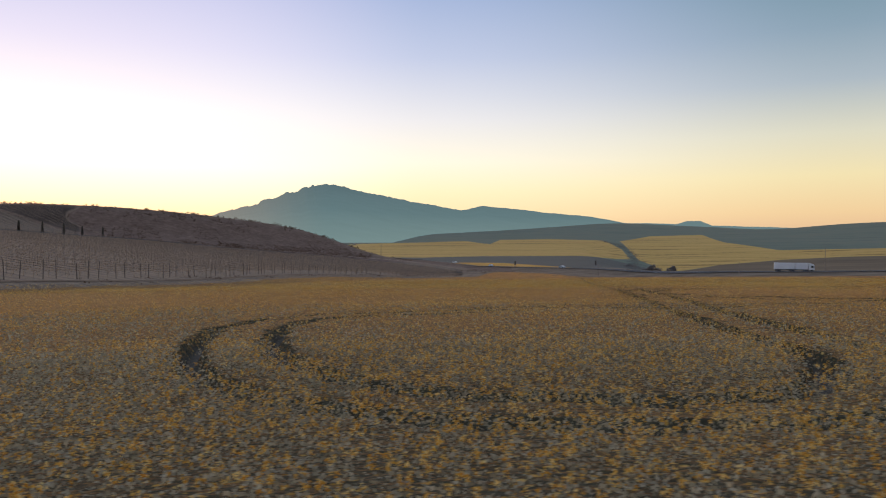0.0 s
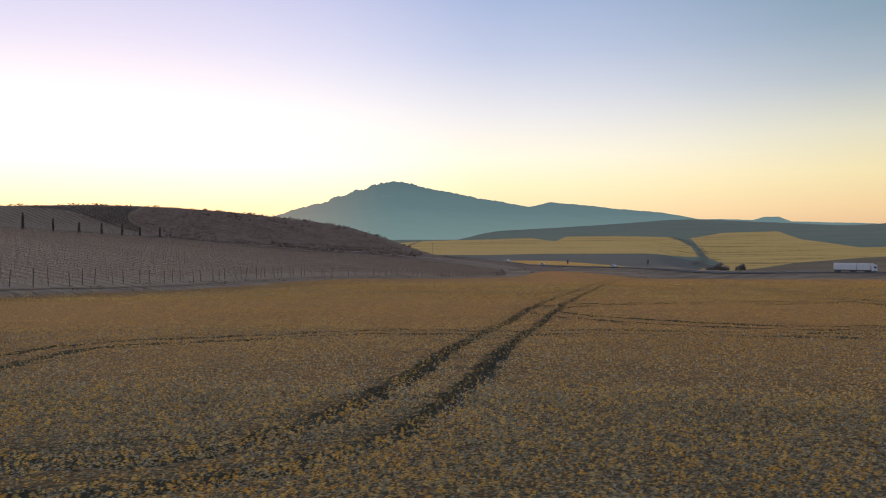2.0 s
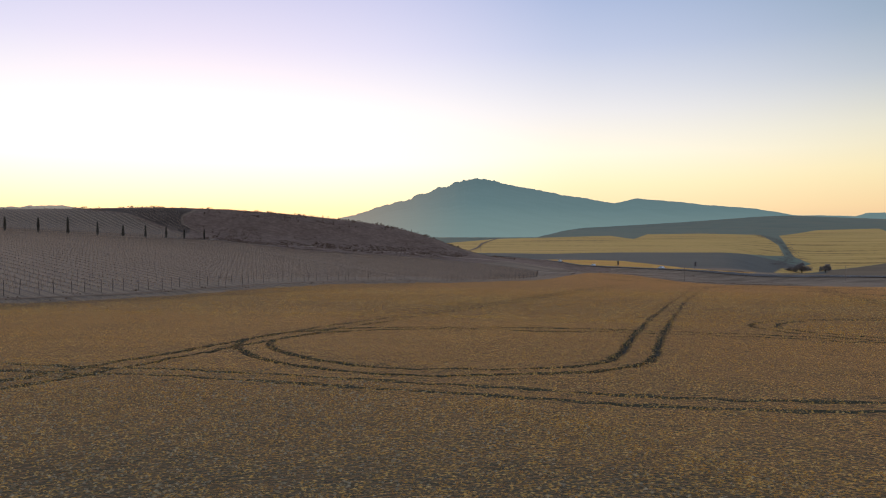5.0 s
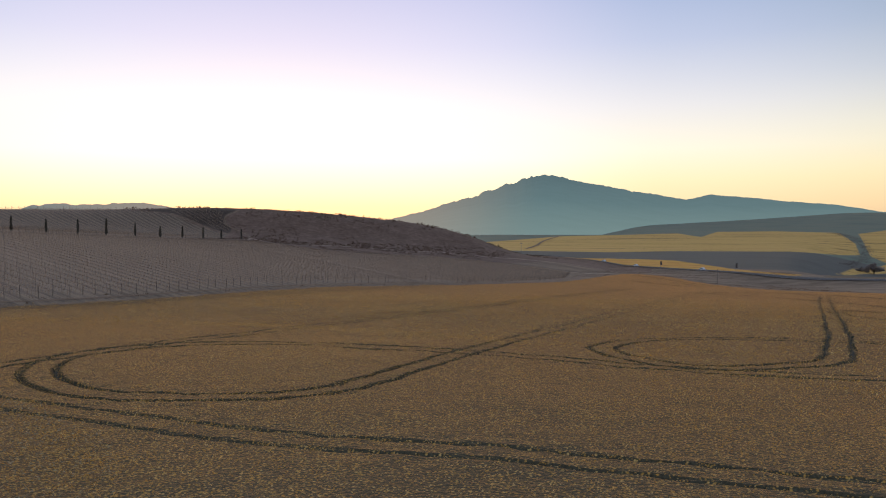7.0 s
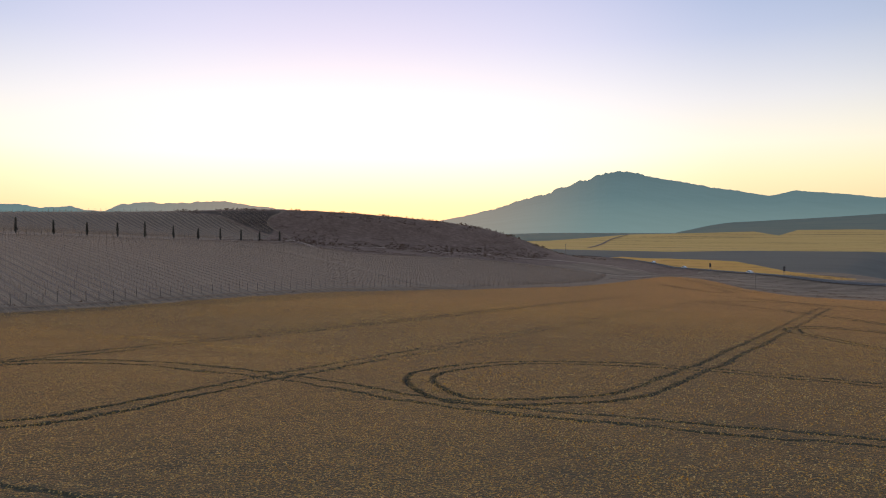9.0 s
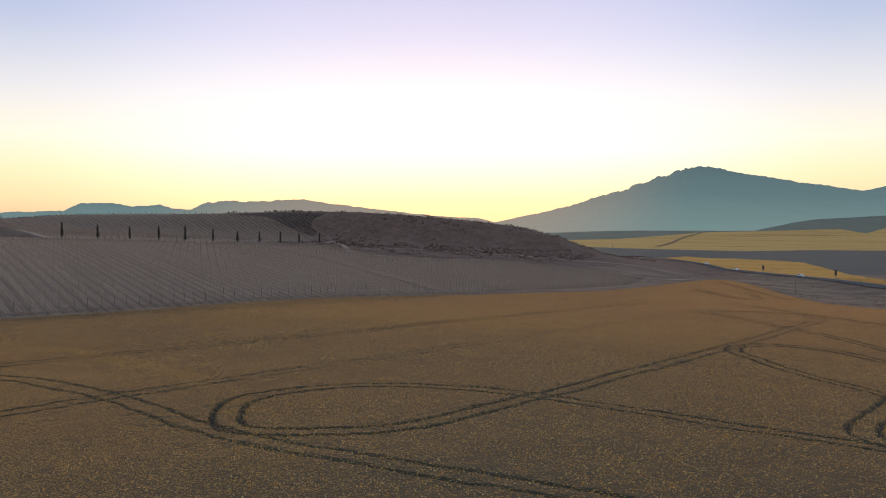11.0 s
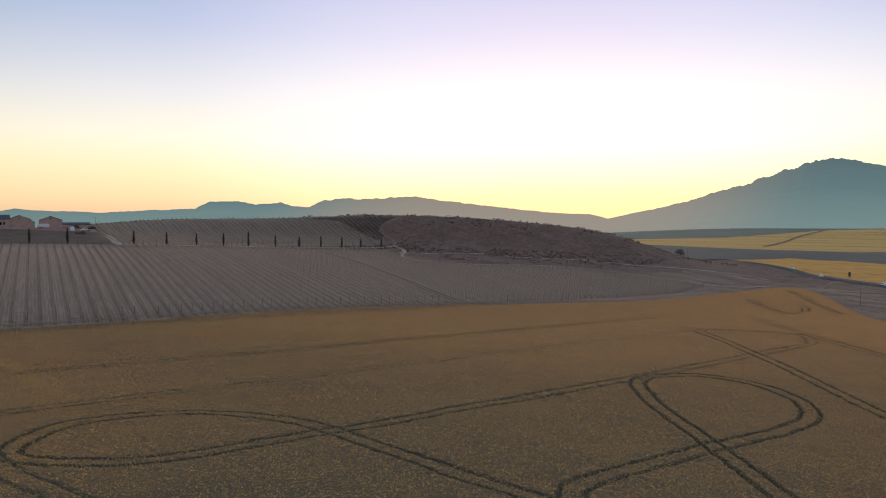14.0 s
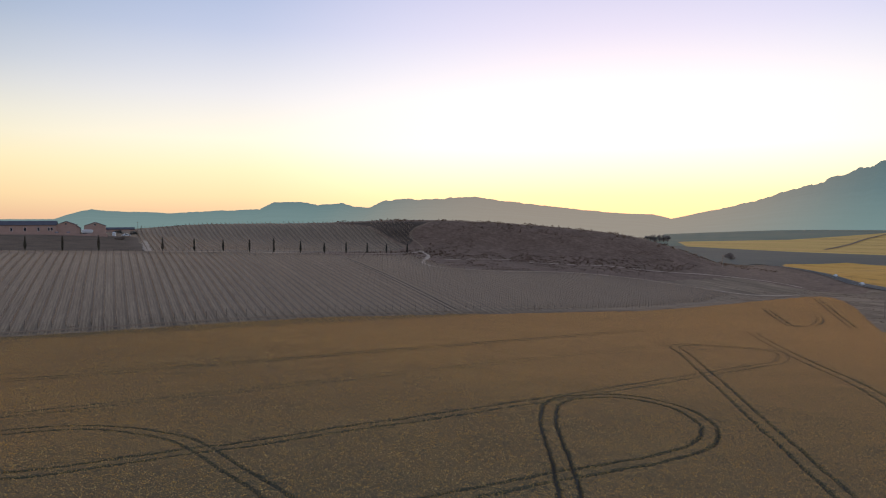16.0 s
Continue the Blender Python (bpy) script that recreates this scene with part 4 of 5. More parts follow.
def vine_mesh(c, s0, s1, step, r):
    """Bare winter vines along one row: trunks, arms on the wire and a few upright canes."""
    s = np.arange(s0, s1, step) + r.uniform(-0.12, 0.12, len(np.arange(s0, s1, step)))
    x, y = s * ROW_ALONG[0] + c * ROW_ACROSS[0], s * ROW_ALONG[1] + c * ROW_ACROSS[1]
    z = height(x, y)
    n = len(s)
    A, W = np.array([*ROW_ALONG, 0]), np.array([*ROW_ACROSS, 0])
    base = np.stack([x, y, z], 1)
    quads = []

    def blade(p, q, w, way):
        quads.append(np.stack([p - way * w, p + way * w, q + way * w * 0.7, q - way * w * 0.7], 1))

    h = 0.62 + 0.12 * r.rand(n, 1)
    lean = (r.rand(n, 3) - 0.5) * (0.25, 0.25, 0)
    top = base + lean + (0, 0, 1) * h
    for way in (A, W):
        blade(base - (0, 0, 0.1), top, 0.045, way)
    for sgn in (-1, 1):
        end = top + A * sgn * step * 0.55 + (0, 0, 0.06)
        blade(top, end, 0.04, np.array([0, 0, 1.0]))
        blade(top, end, 0.035, W)
    for k in range(4):
        foot = top + A * ((r.rand(n, 1) - 0.5) * step)
        tip = foot + (r.rand(n, 3) - 0.5) * (0.5, 0.5, 0) + (0, 0, 1) * (0.2 + 0.4 * r.rand(n, 1))
        blade(foot, tip, 0.014, A if k % 2 else W)
    co = np.concatenate(quads).reshape(-1, 3)
    return mesh_of("vine_growth", co, np.arange(len(co)).reshape(-1, 4), [M_VINE])


def wire_mesh(c, s0, s1, h):
    s = np.arange(s0, s1 + 3, 4.0)
    x, y = s * ROW_ALONG[0] + c * ROW_ACROSS[0], s * ROW_ALONG[1] + c * ROW_ACROSS[1]
    z = height(x, y)
    co = np.stack([np.stack([x, y, z + h - 0.008], 1), np.stack([x, y, z + h + 0.008], 1)], 1).reshape(-1, 3)
    i = 2 * np.arange(len(s) - 1)
    return mesh_of("wire", co, np.stack([i, i + 2, i + 3, i + 1], 1), [M_WIRE])


def post_mesh(name, tall, wide, mat):
    bm = bmesh.new()
    bmesh.ops.create_cone(bm, cap_ends=True, segments=6, radius1=wide, radius2=wide * 0.85, depth=tall + 0.3, matrix=Matrix.Translation((0, 0, tall / 2 - 0.15)))
    me = bpy.data.meshes.new(name)
    bm.to_mesh(me)
    bm.free()
    me.materials.append(mat)
    return me


POST, END_POST = post_mesh("trellis_post", 1.6, 0.032, M_POST), post_mesh("end_post", 1.8, 0.05, M_END)


def plant_rows(poly, post_gap, step, seed, label, group):
    r = np.random.RandomState(seed)
    for c, s0, s1 in row_runs(poly, ROW_GAP):
        row = new("vine_row")
        tagged(row, label, "vines", group)
        for me in (vine_mesh(c, s0, s1, step, r), wire_mesh(c, s0, s1, 0.7), wire_mesh(c, s0, s1, 1.25)):
            grown = new(me.name.split(".")[0], me)
            grown.parent = row
            if "growth" in grown.name:
                tagged(grown, kind="stuff")
        stops = np.linspace(s0, s1, max(2, int((s1 - s0) / post_gap) + 1))
        for k, s in enumerate(stops):
            x, y = s * ROW_ALONG[0] + c * ROW_ACROSS[0], s * ROW_ALONG[1] + c * ROW_ACROSS[1]
            end = k in (0, len(stops) - 1)
            p = new("end_post" if end else "trellis_post", END_POST if end else POST)
            p.parent = row
            p.matrix_local = pose(x, y, float(height(x, y)), r.uniform(-4, 4), r.uniform(-4, 4), r.uniform(0, 90)) @ Matrix.Diagonal((1, 1, r.uniform(0.88, 1.12), 1))


def split_vineyard():
    """Two blocks with a wheel track left free between them."""
    cut = 182.0
    P = [Vector(p) for p in VINEYARD]
    low, high = [], []
    for a, b in zip(P, P[1:] + P[:1]):
        ca, cb = a.dot(Vector(ROW_ACROSS)) - cut, b.dot(Vector(ROW_ACROSS)) - cut
        (low if ca < 0 else high).append(tuple(a))
        if ca * cb < 0:
            m = a + (b - a) * (ca / (ca - cb))
            low.append(tuple(m - Vector(ROW_ACROSS) * 1.1))
            high.append(tuple(m + Vector(ROW_ACROSS) * 1.1))
    return low, high


VINES_LOW, VINES_HIGH = split_vineyard()
for off in (-0.9, 0.9):
    gap_line = [((s * ROW_ALONG[0] + (182.0 + off) * ROW_ACROSS[0]), (s * ROW_ALONG[1] + (182.0 + off) * ROW_ACROSS[1])) for s in (-212, -170, -130, -97)]
    ribbon("track", gap_line, 0.45, M_RUT, 0.05, 2.0, 0.5, "worn wheel track between two vineyard blocks")
plant_rows(VINES_LOW, 6.2, 1.5, 5, "bare winter vines on a wire trellis row", "lower vineyard rows")
plant_rows(VINES_HIGH, 6.2, 1.5, 6, "bare winter vines on a wire trellis row", "lower vineyard rows")
plant_rows(HILLTOP_BLOCK, 9.0, 1.2, 8, "dark bare vines on top of the hill", "hilltop vineyard rows")
plant_rows(UPPER_BLOCK, 9.0, 1.5, 7, "bare vines on the slope above the cypress track", "upper vineyard rows")


# ---- trees
def leaf_shell(name, spots, sizes, r, mat, parent, label=""):
    """A crown of small tilted leaf sprays at the given spots."""
    n = len(spots)
    u = r.normal(size=(n, 3))
    u /= np.linalg.norm(u, axis=1)[:, None]
    v = np.cross(u, r.normal(size=(n, 3)))
    v /= np.linalg.norm(v, axis=1)[:, None]
    s = sizes[:, None]
    co = np.stack([spots - u * s, spots + v * s * 0.55, spots + u * s, spots - v * s * 0.5], 1).reshape(-1, 3)
    ob = new(name, mesh_of(name, co, np.arange(len(co)).reshape(-1, 4), [mat]))
    ob.parent = parent
    return tagged(ob, label)


def cypress(x, y, tall, wide, seed, label):
    r = np.random.RandomState(seed)
    t = thing("cypress_tree", x, y, r.uniform(0, 360), label, "tree", "cypresses along the track")
    part("trunk", rod(0.13, 0.05, -0.3, tall * 0.8, 7), M_BARK, t)
    n = 900
    h = r.rand(n) ** 0.9
    prof = 0.64 * wide * np.clip(h / 0.12, 0.25, 1) ** 0.6 * np.clip((1.0 - h) / 0.55, 0, 1) ** 0.55
    a = r.uniform(0, 6.283, n)
    lump = 0.8 + 0.35 * np.sin(a * 2 + seed) * np.sin(h * 9 + seed * 2)
    rad = prof * lump * np.sqrt(r.uniform(0.25, 1.1, n))
    spots = np.stack([rad * np.cos(a), rad * np.sin(a), 0.35 + h * (tall - 0.35)], 1)
    leaf_shell("crown", spots, r.uniform(0.14, 0.3, n), r, M_CYPRESS, t)


for k, (x, y, tall, wide) in enumerate([(-152, 231.5, 6.4, 0.75), (-155.2, 221, 5.6, 0.62), (-158.5, 210, 5.0, 0.6), (-160.5, 197.5, 5.2, 0.62), (-162.5, 184.5, 5.6, 0.66), (-149.8, 244.5, 5.4, 0.55),
                                         (-147.6, 256.5, 4.7, 0.8), (-145.6, 268, 5.2, 0.62), (-144, 280, 5.1, 0.6), (-142.6, 291.5, 4.6, 0.62), (-140, 303.5, 5.0, 0.62),
                                         (-161.2, 158.2, 6.0, 0.75), (-161.8, 145.2, 5.4, 0.7), (-163.5, 133, 5.0, 0.66)]):
    cypress(x, y, tall, wide, 60 + k, "tall slim dark cypress on the dirt track" if tall > 5.3 else "short dark cypress on the dirt track")


def broad_tree(x, y, tall, wide, seed, label, sprays=1500, size=0.35, leaf=None):
    r = np.random.RandomState(seed)
    t = thing("tree", x, y, 0, label, "tree")
    bm = rod(0.22 * tall / 5, 0.12 * tall / 5, -0.4, tall * 0.45, 8)
    for k in range(6):
        a, out = k * 1.05 + seed, wide * 0.3
        m = look((0, 0, tall * 0.3), (out * math.cos(a), out * math.sin(a), tall * 0.72)) @ pose(0, 0, 0, 180)
        bmesh.ops.create_cone(bm, segments=6, radius1=0.09 * tall / 5, radius2=0.03, depth=tall * 0.5, matrix=m @ Matrix.Translation((0, 0, tall * 0.25)))
    part("trunk", bm, M_BARK, t)
    a, rad = r.uniform(0, 6.283, 22), wide * 0.42 * np.sqrt(r.rand(22))
    dome = np.sqrt(np.clip(1 - (rad / (wide * 0.5)) ** 2, 0, 1))
    hubs = np.stack([rad * np.cos(a), rad * np.sin(a), tall * (0.12 + 0.74 * dome * r.uniform(0.1, 1.0, 22))], 1)
    spots = hubs[r.randint(0, 22, sprays)] + r.normal(0, 1, (sprays, 3)) * (wide * 0.075, wide * 0.075, tall * 0.07)
    spots[:, 2] = np.maximum(spots[:, 2], tall * 0.06)
    leaf_shell("crown", spots, r.uniform(0.5, 1.1, sprays) * size, r, leaf or M_TREE, t)


broad_tree(257, 900, 14.0, 20.0, 3, "dark spreading pine where the gully meets the field", 1800, 0.95, M_HAZY_TREE)
broad_tree(300, 968, 12.0, 13.0, 4, "dark tree beside the far golden field", 1200, 0.85, M_HAZY_TREE)
broad_tree(243, 893, 5.0, 11.0, 8, "low dark bush beside the spreading pine", 700, 0.7, M_HAZY_TREE)
broad_tree(-151, 746, 7.0, 11.0, 5, "dark round tree on the far ploughed field", 1200, 0.5, M_HAZY_TREE)
for k, (x, y) in enumerate([(-466, 1180), (-460, 1184), (-454, 1186), (-447, 1189), (-441, 1193), (-435, 1196)]):
    broad_tree(x, y, 13.0, 9.0, 20 + k, "dusky tree in a distant grove", 500, 0.9, M_HAZY_TREE)


# ---- scrub on the hill
def build_scrub():
    r = np.random.RandomState(9)
    x, y = r.uniform(-330, 40, 52000), r.uniform(250, 560, 52000)
    low = np.exp(-((y - 330 - (x + 120) * 0.95) / 22) ** 2) * (x > -150)  # the denser belt above the tracks
    ok = scrub_mask(x, y) & (x < -40) & (vnoise(x, y, 4.0) * 0.6 + vnoise(x, y, 14.0) * 0.4 + 0.35 * low > 0.5 + 0.2 * r.rand(len(x)))
    x, y, low = x[ok], y[ok], low[ok]
    n = len(x)
    big = r.uniform(0.16, 0.42, n) * (1 + 0.5 * low)
    k = 6
    spots = np.stack([np.repeat(x, k), np.repeat(y, k), np.repeat(height(x, y) + big * 0.4, k)], 1) + r.normal(0, 1, (n * k, 3)) * np.repeat(big, k)[:, None] * (0.6, 0.6, 0.3)
    ob = leaf_shell("hill_scrub", spots, np.repeat(big, k) * r.uniform(0.35, 0.8, n * k), r, M_SCRUB, None)
    tagged(ob, "low brown scrub bushes covering the hillside", "scrub", kind="stuff")
    # taller tufts that break the skyline
    x, y = r.uniform(-260, -20, 5200), r.uniform(320, 500, 5200)
    line = np.abs((y - 360) - (x + 190) * 0.84)
    ok = scrub_mask(x, y) & (line < 26) & (vnoise(x, y, 7.0) > 0.5)
    x, y = x[ok], y[ok]
    n, k = len(x), 16
    big = r.uniform(0.35, 0.9, n)
    spots = np.stack([np.repeat(x, k), np.repeat(y, k), np.repeat(height(x, y) + big * 0.6, k)], 1) + r.normal(0, 1, (n * k, 3)) * np.repeat(big, k)[:, None] * (0.5, 0.5, 0.42)
    ob = leaf_shell("ridge_scrub", spots, np.repeat(big, k) * r.uniform(0.2, 0.5, n * k), r, M_SCRUB, None)
    tagged(ob, "taller scrub bushes along the hill crest", "scrub", kind="stuff")
    # dry grass and weeds on the verges
    x, y = r.uniform(-45, 110, 16000), r.uniform(20, 440, 16000)
    edge = np.abs(edge_x(y) - x - 3.5)
    ok = ~inside(FIELD, x, y) & ((edge < 4.5) | ((y > 262) & (x > 20))) & (vnoise(x, y, 6.0) > 0.4)
    x, y = x[ok], y[ok]
    n, k = len(x), 6
    spots = np.stack([np.repeat(x, k), np.repeat(y, k), np.repeat(height(x, y) + 0.08, k)], 1) + r.normal(0, 1, (n * k, 3)) * (0.4, 0.4, 0.07)
    ob = leaf_shell("verge_grass", spots, r.uniform(0.06, 0.18, n * k), r, M_SCRUB, None)
    tagged(ob, "dry brown grass tufts on the field verges", "grass", kind="stuff")


build_scrub()


def build_gully():
    """Dark bushes along the stream bed between the two far yellow fields."""
    r = np.random.RandomState(14)
    p = spline([(398, 1830), (374, 1510), (328, 1258), (272, 1060), (232, 905)], 9.0)
    n, k = len(p), 26
    c = p + r.normal(0, 1, (n, 2)) * (5, 5)
    spots = np.stack([np.repeat(c[:, 0], k), np.repeat(c[:, 1], k), np.repeat(height(c[:, 0], c[:, 1]) + 0.7, k)], 1) + r.normal(0, 1, (n * k, 3)) * (5.0, 5.0, 0.5)
    ob = leaf_shell("gully_bushes", spots, r.uniform(0.4, 0.9, n * k), r, M_GULLY, None)
    tagged(ob, "dark bushes along the gully between yellow fields", "bushes", kind="stuff")


build_gully()


# ---- farm buildings
def gable_house(name, x, y, turn, wide, deep, eave, ridge, label, along=False, windows=()):
    """A house whose front (towards local -y) is a gable, or a long side with the ridge along x."""
    t = thing(name, x, y, turn, label, "building", "farm buildings", 0.4)
    bm = bmesh.new()
    w, d = wide / 2, deep
    if along:
        prof = [(0, 0), (d, 0), (d, eave), (d / 2, ridge - 0.1), (0, eave)]
        ends = [[bm.verts.new((s * w, py, pz)) for py, pz in prof] for s in (-1, 1)]
    else:
        prof = [(-w, 0), (w, 0), (w, eave), (0, ridge - 0.1), (-w, eave)]
        ends = [[bm.verts.new((px, s, pz)) for px, pz in prof] for s in (0, d)]
    bm.faces.new(ends[0])
    bm.faces.new(ends[1][::-1])
    for k in range(5):
        bm.faces.new((ends[0][k], ends[1][k], ends[1][(k + 1) % 5], ends[0][(k + 1) % 5]))
    bmesh.ops.recalc_face_normals(bm, faces=bm.faces[:])
    wall = part("wall", bm, M_PLASTER, t)
    for s in (-1, 1):
        bm = bmesh.new()
        o = 0.3
        if along:
            a, b = (d / 2 + s * (d / 2 + o), eave - o * (ridge - eave) / (d / 2)), (d / 2, ridge)
            pts = [(-w - o, *a), (w + o, *a), (w + o, *b), (-w - o, *b)]
        else:
            a, b = (s * (w + o), eave - o * (ridge - eave) / w), (0, ridge)
            pts = [(a[0], -o, a[1]), (a[0], d + o, a[1]), (b[0], d + o, b[1]), (b[0], -o, b[1])]
        vs = [bm.verts.new((p[0], p[1], p[2] + 0.02)) for p in pts]
        f = bm.faces.new(vs)
        ext = bmesh.ops.extrude_face_region(bm, geom=[f])
        bmesh.ops.translate(bm, verts=[g for g in ext["geom"] if isinstance(g, bmesh.types.BMVert)], vec=(0, 0, 0.16))
        bmesh.ops.recalc_face_normals(bm, faces=bm.faces[:])
        part("roof", bm, M_ROOF, t)
    for wx, wz, ww, wh in windows:
        win = part("window", box(wx - ww / 2 - 0.08, wx + ww / 2 + 0.08, -0.06, 0.02, wz - 0.08, wz + wh + 0.08), M_WHITE, t, "pale window surround")
        part("pane", box(wx - ww / 2, wx + ww / 2, -0.075, -0.055, wz, wz + wh), M_GLASS, win, "dark window pane")
    return t


FACE = math.degrees(math.atan2(ROW_ALONG[0], -ROW_ALONG[1]))  # fronts look down the slope
gable_house("farm_building", -281.2, 161.7, FACE, 44, 10, 4.4, 6.4, "long low pink farm building with slate roof", True,
            [(-16, 1.4, 0.9, 1.7), (-10, 1.4, 0.9, 1.7), (-4, 1.4, 0.9, 1.7), (2, 1.4, 0.9, 1.7), (8, 1.4, 0.9, 1.7), (14, 1.4, 0.9, 1.7), (18.6, 1.6, 0.8, 1.5), (20, 1.6, 0.8, 1.5)])
gable_house("barn", -272.2, 186.6, FACE, 9.4, 14, 4.7, 6.5, "pink plastered barn with gabled end wall", False, [(0, 4.7, 0.6, 0.9)])
gable_house("shed", -270.6, 191.6, FACE, 2.6, 9, 3.2, 4.3, "narrow pink lean-to between the barns")
gable_house("barn", -267.4, 199.2, FACE, 10.2, 14, 4.7, 6.6, "pink plastered barn at the yard's end", False, [(0, 4.9, 0.8, 0.9)])


def tank_trailer(x, y):
    t = thing("trailer", x, y, FACE, "white tank trailer parked before the barns", "trailer")
    bm = box(-2.7, 2.7, -1.1, 1.1, 0.75, 2.6, 0.35)
    part("tank", bm, M_WHITE, t)
    part("chassis", box(-2.6, 2.8, -0.8, 0.8, 0.55, 0.74), M_GREY, t)
    for wx in (-1.6, -0.6):
        for wy in (-0.9, 0.9):
            wheel(t, wx, wy, 0.45, 0.25)


def wheel(parent, x, y, radius, width):
    bm = bmesh.new()
    m = Matrix.Translation((x, y, radius)) @ Matrix.Rotation(math.pi / 2, 4, "X")
    bmesh.ops.create_cone(bm, cap_ends=True, segments=16, radius1=radius, radius2=radius, depth=width, matrix=m)
    w = part("wheel", bm, M_TYRE, parent)
    bm = bmesh.new()
    bmesh.ops.create_cone(bm, cap_ends=True, segments=12, radius1=radius * 0.55, radius2=radius * 0.55, depth=width + 0.02, matrix=m)
    part("rim", bm, M_GREY, w)


def car(x, y, turn, label, body_mat=None):
    t = thing("car", x, y, turn, label, "car", "cars on the highway", -0.1)
    bm = box(-2.15, 2.15, -0.85, 0.85, 0.32, 0.88, 0.12)
    part("body", bm, body_mat or M_WHITE, t)
    bm = bmesh.new()
    vs = add_box(bm, -1.45, 1.15, -0.76, 0.76, 0.86, 1.42)
    for v in vs:
        if v.co.z > 1.2:
            v.co.x = v.co.x * 0.66
            v.co.y *= 0.86
    bmesh.ops.bevel(bm, geom=bm.edges[:], offset=0.06, segments=2, affect="EDGES")
    cab = part("cabin", bm, body_mat or M_WHITE, t)
    part("windscreen", box(-1.05, 0.8, -0.775, 0.775, 0.98, 1.28), M_GLASS, cab, "dark side windows")
    for wx in (-1.3, 1.35):
        for wy in (-0.76, 0.76):
            wheel(t, wx, wy, 0.32, 0.2)
    for wy in (-0.6, 0.6):
        part("headlight", box(2.1, 2.17, wy - 0.18, wy + 0.18, 0.58, 0.74), M_GLASS, t)


def lorry(x, y, turn):
    t = thing("truck", x, y, turn, "white articulated box lorry on the highway", "truck", "", -0.1)
    part("trailer_box", box(-9.0, -0.7, -1.25, 1.25, 1.15, 3.95, 0.04), M_WHITE, t)
    part("trailer_box", box(-0.5, 4.6, -1.25, 1.25, 1.15, 3.95, 0.04), M_WHITE, t)
    part("chassis", box(-8.8, 7.0, -0.6, 0.6, 0.75, 1.1), M_GREY, t)
    bm = box(4.95, 7.2, -1.2, 1.2, 0.7, 3.3, 0.2)
    cab = part("cab", bm, M_WHITE, t)
    part("windscreen", box(7.14, 7.23, -1.0, 1.0, 1.9, 2.8), M_GLASS, cab, "dark windscreen")
    part("side_window", box(5.9, 6.8, -1.22, 1.22, 1.9, 2.7), M_GLASS, cab, "dark side windows")
    bm = bmesh.new()
    for v in add_box(bm, 4.95, 6.9, -1.1, 1.1, 3.25, 3.9):
        if v.co.z > 3.6 and v.co.x > 6:
            v.co.x -= 1.2
    part("air_deflector", bm, M_WHITE, t)
    for wx in (-8.0, -6.8, -2.2, -1.0, 3.2, 4.3, 6.3):
        for wy in (-1.05, 1.05):
            wheel(t, wx, wy, 0.5, 0.35)


def terrace_wall(points):
    """A low plastered wall that holds the farm yard."""
    t = new("terrace_wall")
    tagged(t, "low pink plastered wall below the farm yard", "wall")
    for (xa, ya), (xb, yb) in zip(points, points[1:]):
        m = Vector((xb - xa, yb - ya, 0))
        bm = box(0, m.length, -0.15, 0.15, -0.8, 1.15, 0.03)
        s = part("wall_section", bm, M_PLASTER, t)
        s.matrix_local = pose(xa, ya, float(height((xa + xb) / 2, (ya + yb) / 2)), 0, 0, math.degrees(math.atan2(m.y, m.x)))


terrace_wall([(-269, 136), (-264, 148), (-259, 160), (-254, 172), (-249, 184), (-244, 196)])
gable_house("greenhouse", -300, 226, FACE, 16, 6, 1.6, 2.6, "long low green-roofed shed behind the yard", True)
tank_trailer(-260, 192.4)
car(-250, 208, FACE + 20, "white car parked by the farm yard")
car(-255, 176, FACE + 85, "dark parked car below the farm yard wall", M_GREY)
car(-255.5, 181.5, FACE + 95, "grey parked car beside the pink barn", M_GREY)


def water_tank(x, y):
    t = thing("water_tank", x, y, 0, "white round water tank beside the barn", "tank")
    part("tank_body", rod(1.0, 1.0, -0.2, 1.7, 20), M_WHITE, t)
    part("tank_lid", rod(1.02, 0.35, 1.7, 2.05, 20), M_WHITE, t)
    part("hatch", rod(0.26, 0.26, 2.05, 2.18, 12), M_GREY, t)


def earth_mound(x, y, wide, tall, seed):
    t = thing("earth_mound", x, y, 0, "dark mound of bare earth in the yard", "mound")
    bm = bmesh.new()
    bmesh.ops.create_icosphere(bm, subdivisions=3, radius=1.0)
    for v in bm.verts:
        n = float(vnoise(v.co.x * 3 + seed, v.co.y * 3, 0.7))
        v.co = Vector((v.co.x * wide * (0.8 + 0.4 * n), v.co.y * wide * 0.7, max(v.co.z, -0.1) * tall * (0.6 + 0.7 * n)))
    part("mound", bm, M_RUT, t)


water_tank(-253, 203)
earth_mound(-229, 195, 3.0, 0.9, 1)
earth_mound(-235, 199, 2.2, 0.7, 2)
broad_tree(-271, 213, 2.6, 5.0, 41, "low dark bush behind the barns", 500, 0.3)
broad_tree(-266, 219, 2.2, 4.5, 42, "low dark bush beside the farm yard", 500, 0.3)
lorry(157, 327.6, -19)
car(8, 498, -60, "white car on the highway beside the yellow field")
car(30, 462, 120, "white car on the highway near the road sign")
car(66, 408, -56, "white car on the valley highway")


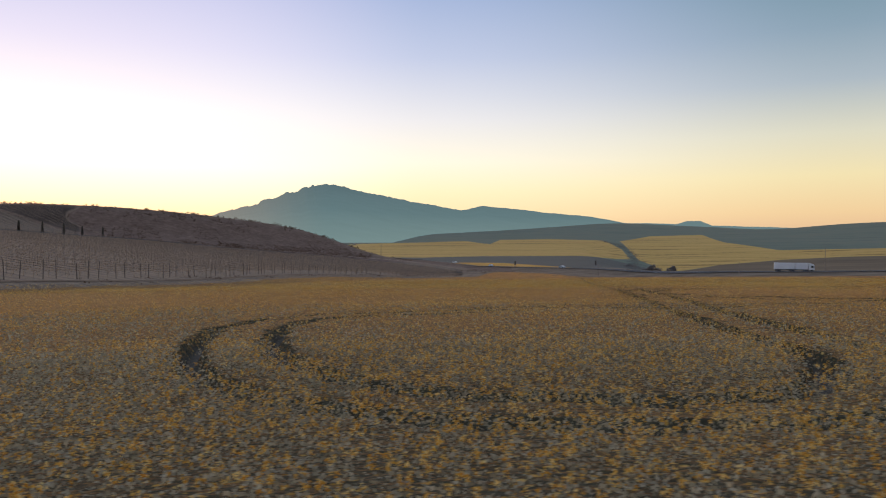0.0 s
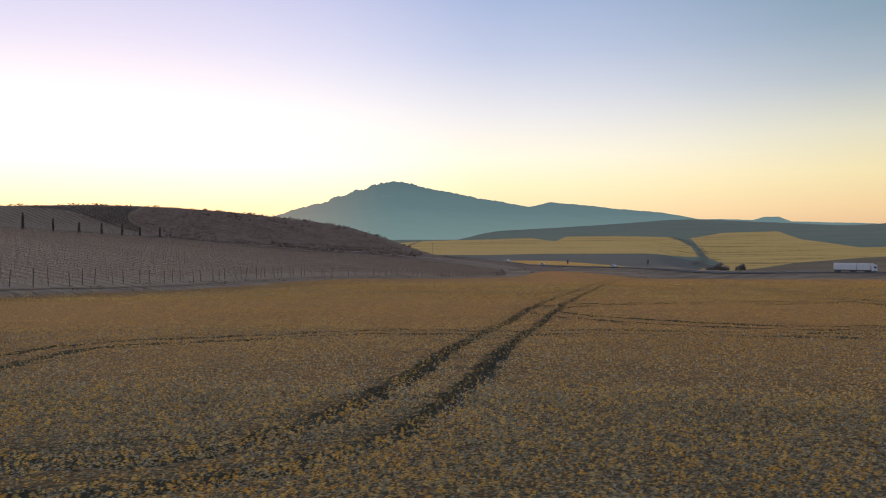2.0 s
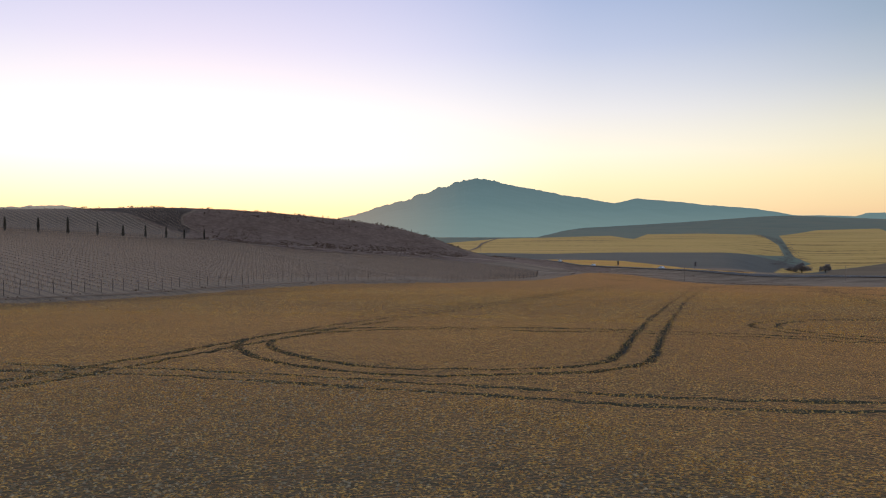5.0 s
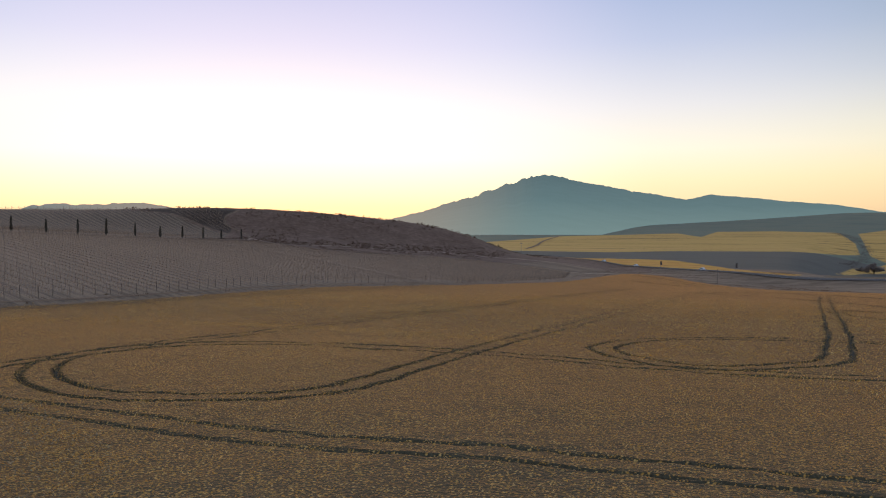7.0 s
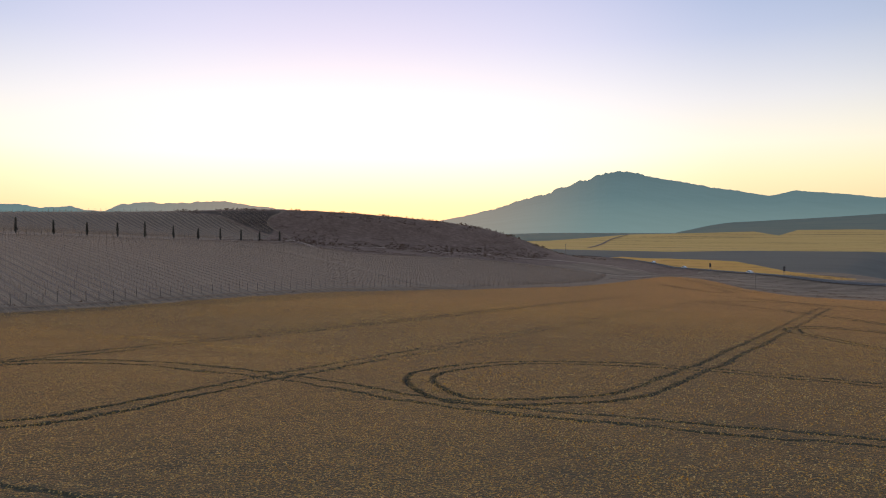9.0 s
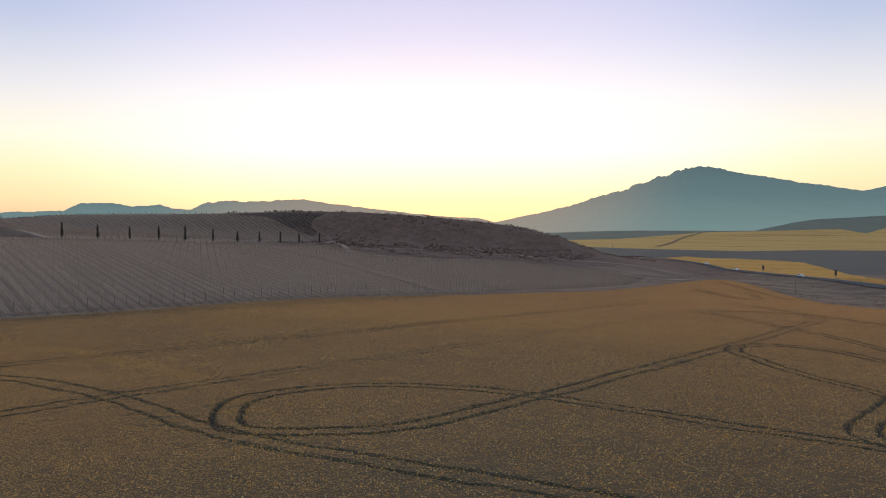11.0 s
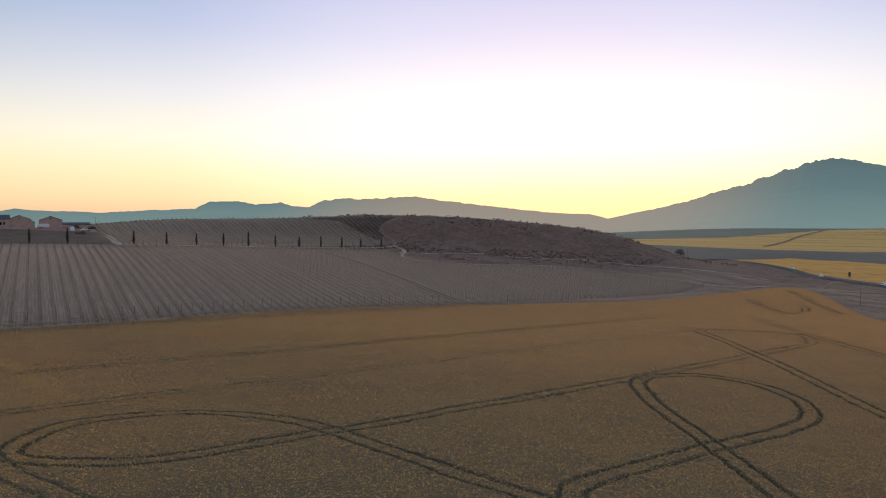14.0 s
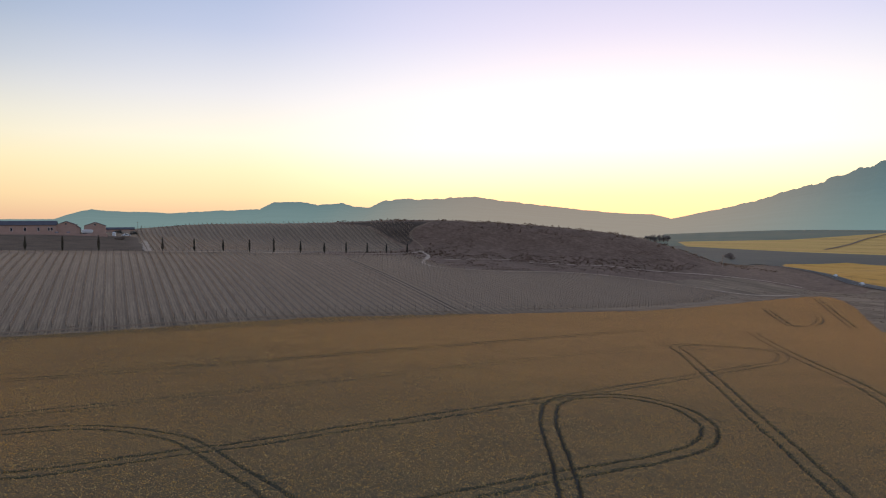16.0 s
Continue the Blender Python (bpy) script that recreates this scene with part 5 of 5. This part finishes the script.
# ---- poles, signs, fence
def pole(x, y, tall, label, arm=True):
    t = thing("utility_pole", x, y, 25, label, "pole")
    part("mast", rod(0.14, 0.09, -0.4, tall, 8), M_POST, t)
    if arm:
        part("crossarm", box(-0.9, 0.9, -0.06, 0.06, tall - 0.55, tall - 0.42), M_POST, t)
        for ax in (-0.8, 0, 0.8):
            part("insulator", rod(0.05, 0.04, tall - 0.42, tall - 0.26, 6, (ax, 0)), M_GREY, t)


pole(69, 328, 6.0, "thin dark wooden pole below the field edge", False)
pole(168, 324, 10.5, "tall dark utility pole beside the highway")
pole(131, 326, 6.0, "short dark pole on the highway verge", False)
pole(-38, 452, 7.0, "dark utility pole on the spur above the valley")
pole(-276, 226, 6.5, "thin utility pole behind the farm yard")
pole(-280, 230, 4.0, "short thin pole behind the farm yard", False)


def road_sign(x, y, turn, tall, wide):
    t = thing("road_sign", x, y, turn, "dark backed road sign on two posts", "sign", "road signs")
    for s in (-0.4, 0.4):
        part("post", rod(0.06, 0.06, -0.3, tall, 8, (s * wide, 0)), M_GREY, t)
    part("board", box(-wide / 2, wide / 2, -0.08, -0.02, tall - 2.3, tall, 0.02), M_BOARD, t, "dark weathered sign board")


road_sign(44.6, 455.5, 35, 3.9, 1.15)
road_sign(81, 391, 40, 4.4, 1.2)


def fence_line(points, gap, label):
    p = spline(points, gap)
    t = new("fence")
    tagged(t, label, "fence")
    r = np.random.RandomState(31)
    for x, y in p:
        f = new("fence_post", POST)
        f.parent = t
        f.matrix_local = pose(x, y, float(height(x, y)), r.uniform(-5, 5), r.uniform(-5, 5)) @ Matrix.Diagonal((1, 1, r.uniform(0.75, 0.95), 1))
    i, n = np.arange(len(p) - 1), len(p)
    for h in (0.5, 1.0):
        co = np.concatenate([np.column_stack([p, height(p[:, 0], p[:, 1]) + h + e]) for e in (0, 0.016)])
        new("wire", mesh_of("wire", co, np.stack([i, i + 1, i + 1 + n, i + n], 1), [M_WIRE])).parent = t


fence_line([(-46, 30), (-43.5, 62), (-40, 88), (-38, 105), (-36, 132), (-32, 163), (-22, 202), (-10, 237)], 8.0, "thin wire fence on posts along the vineyard")
fence_line([(12, 515), (27, 490), (52, 452), (77, 412), (97, 384), (116, 362), (142, 345), (175, 333), (232, 322)], 9.0, "thin wire fence along the highway")
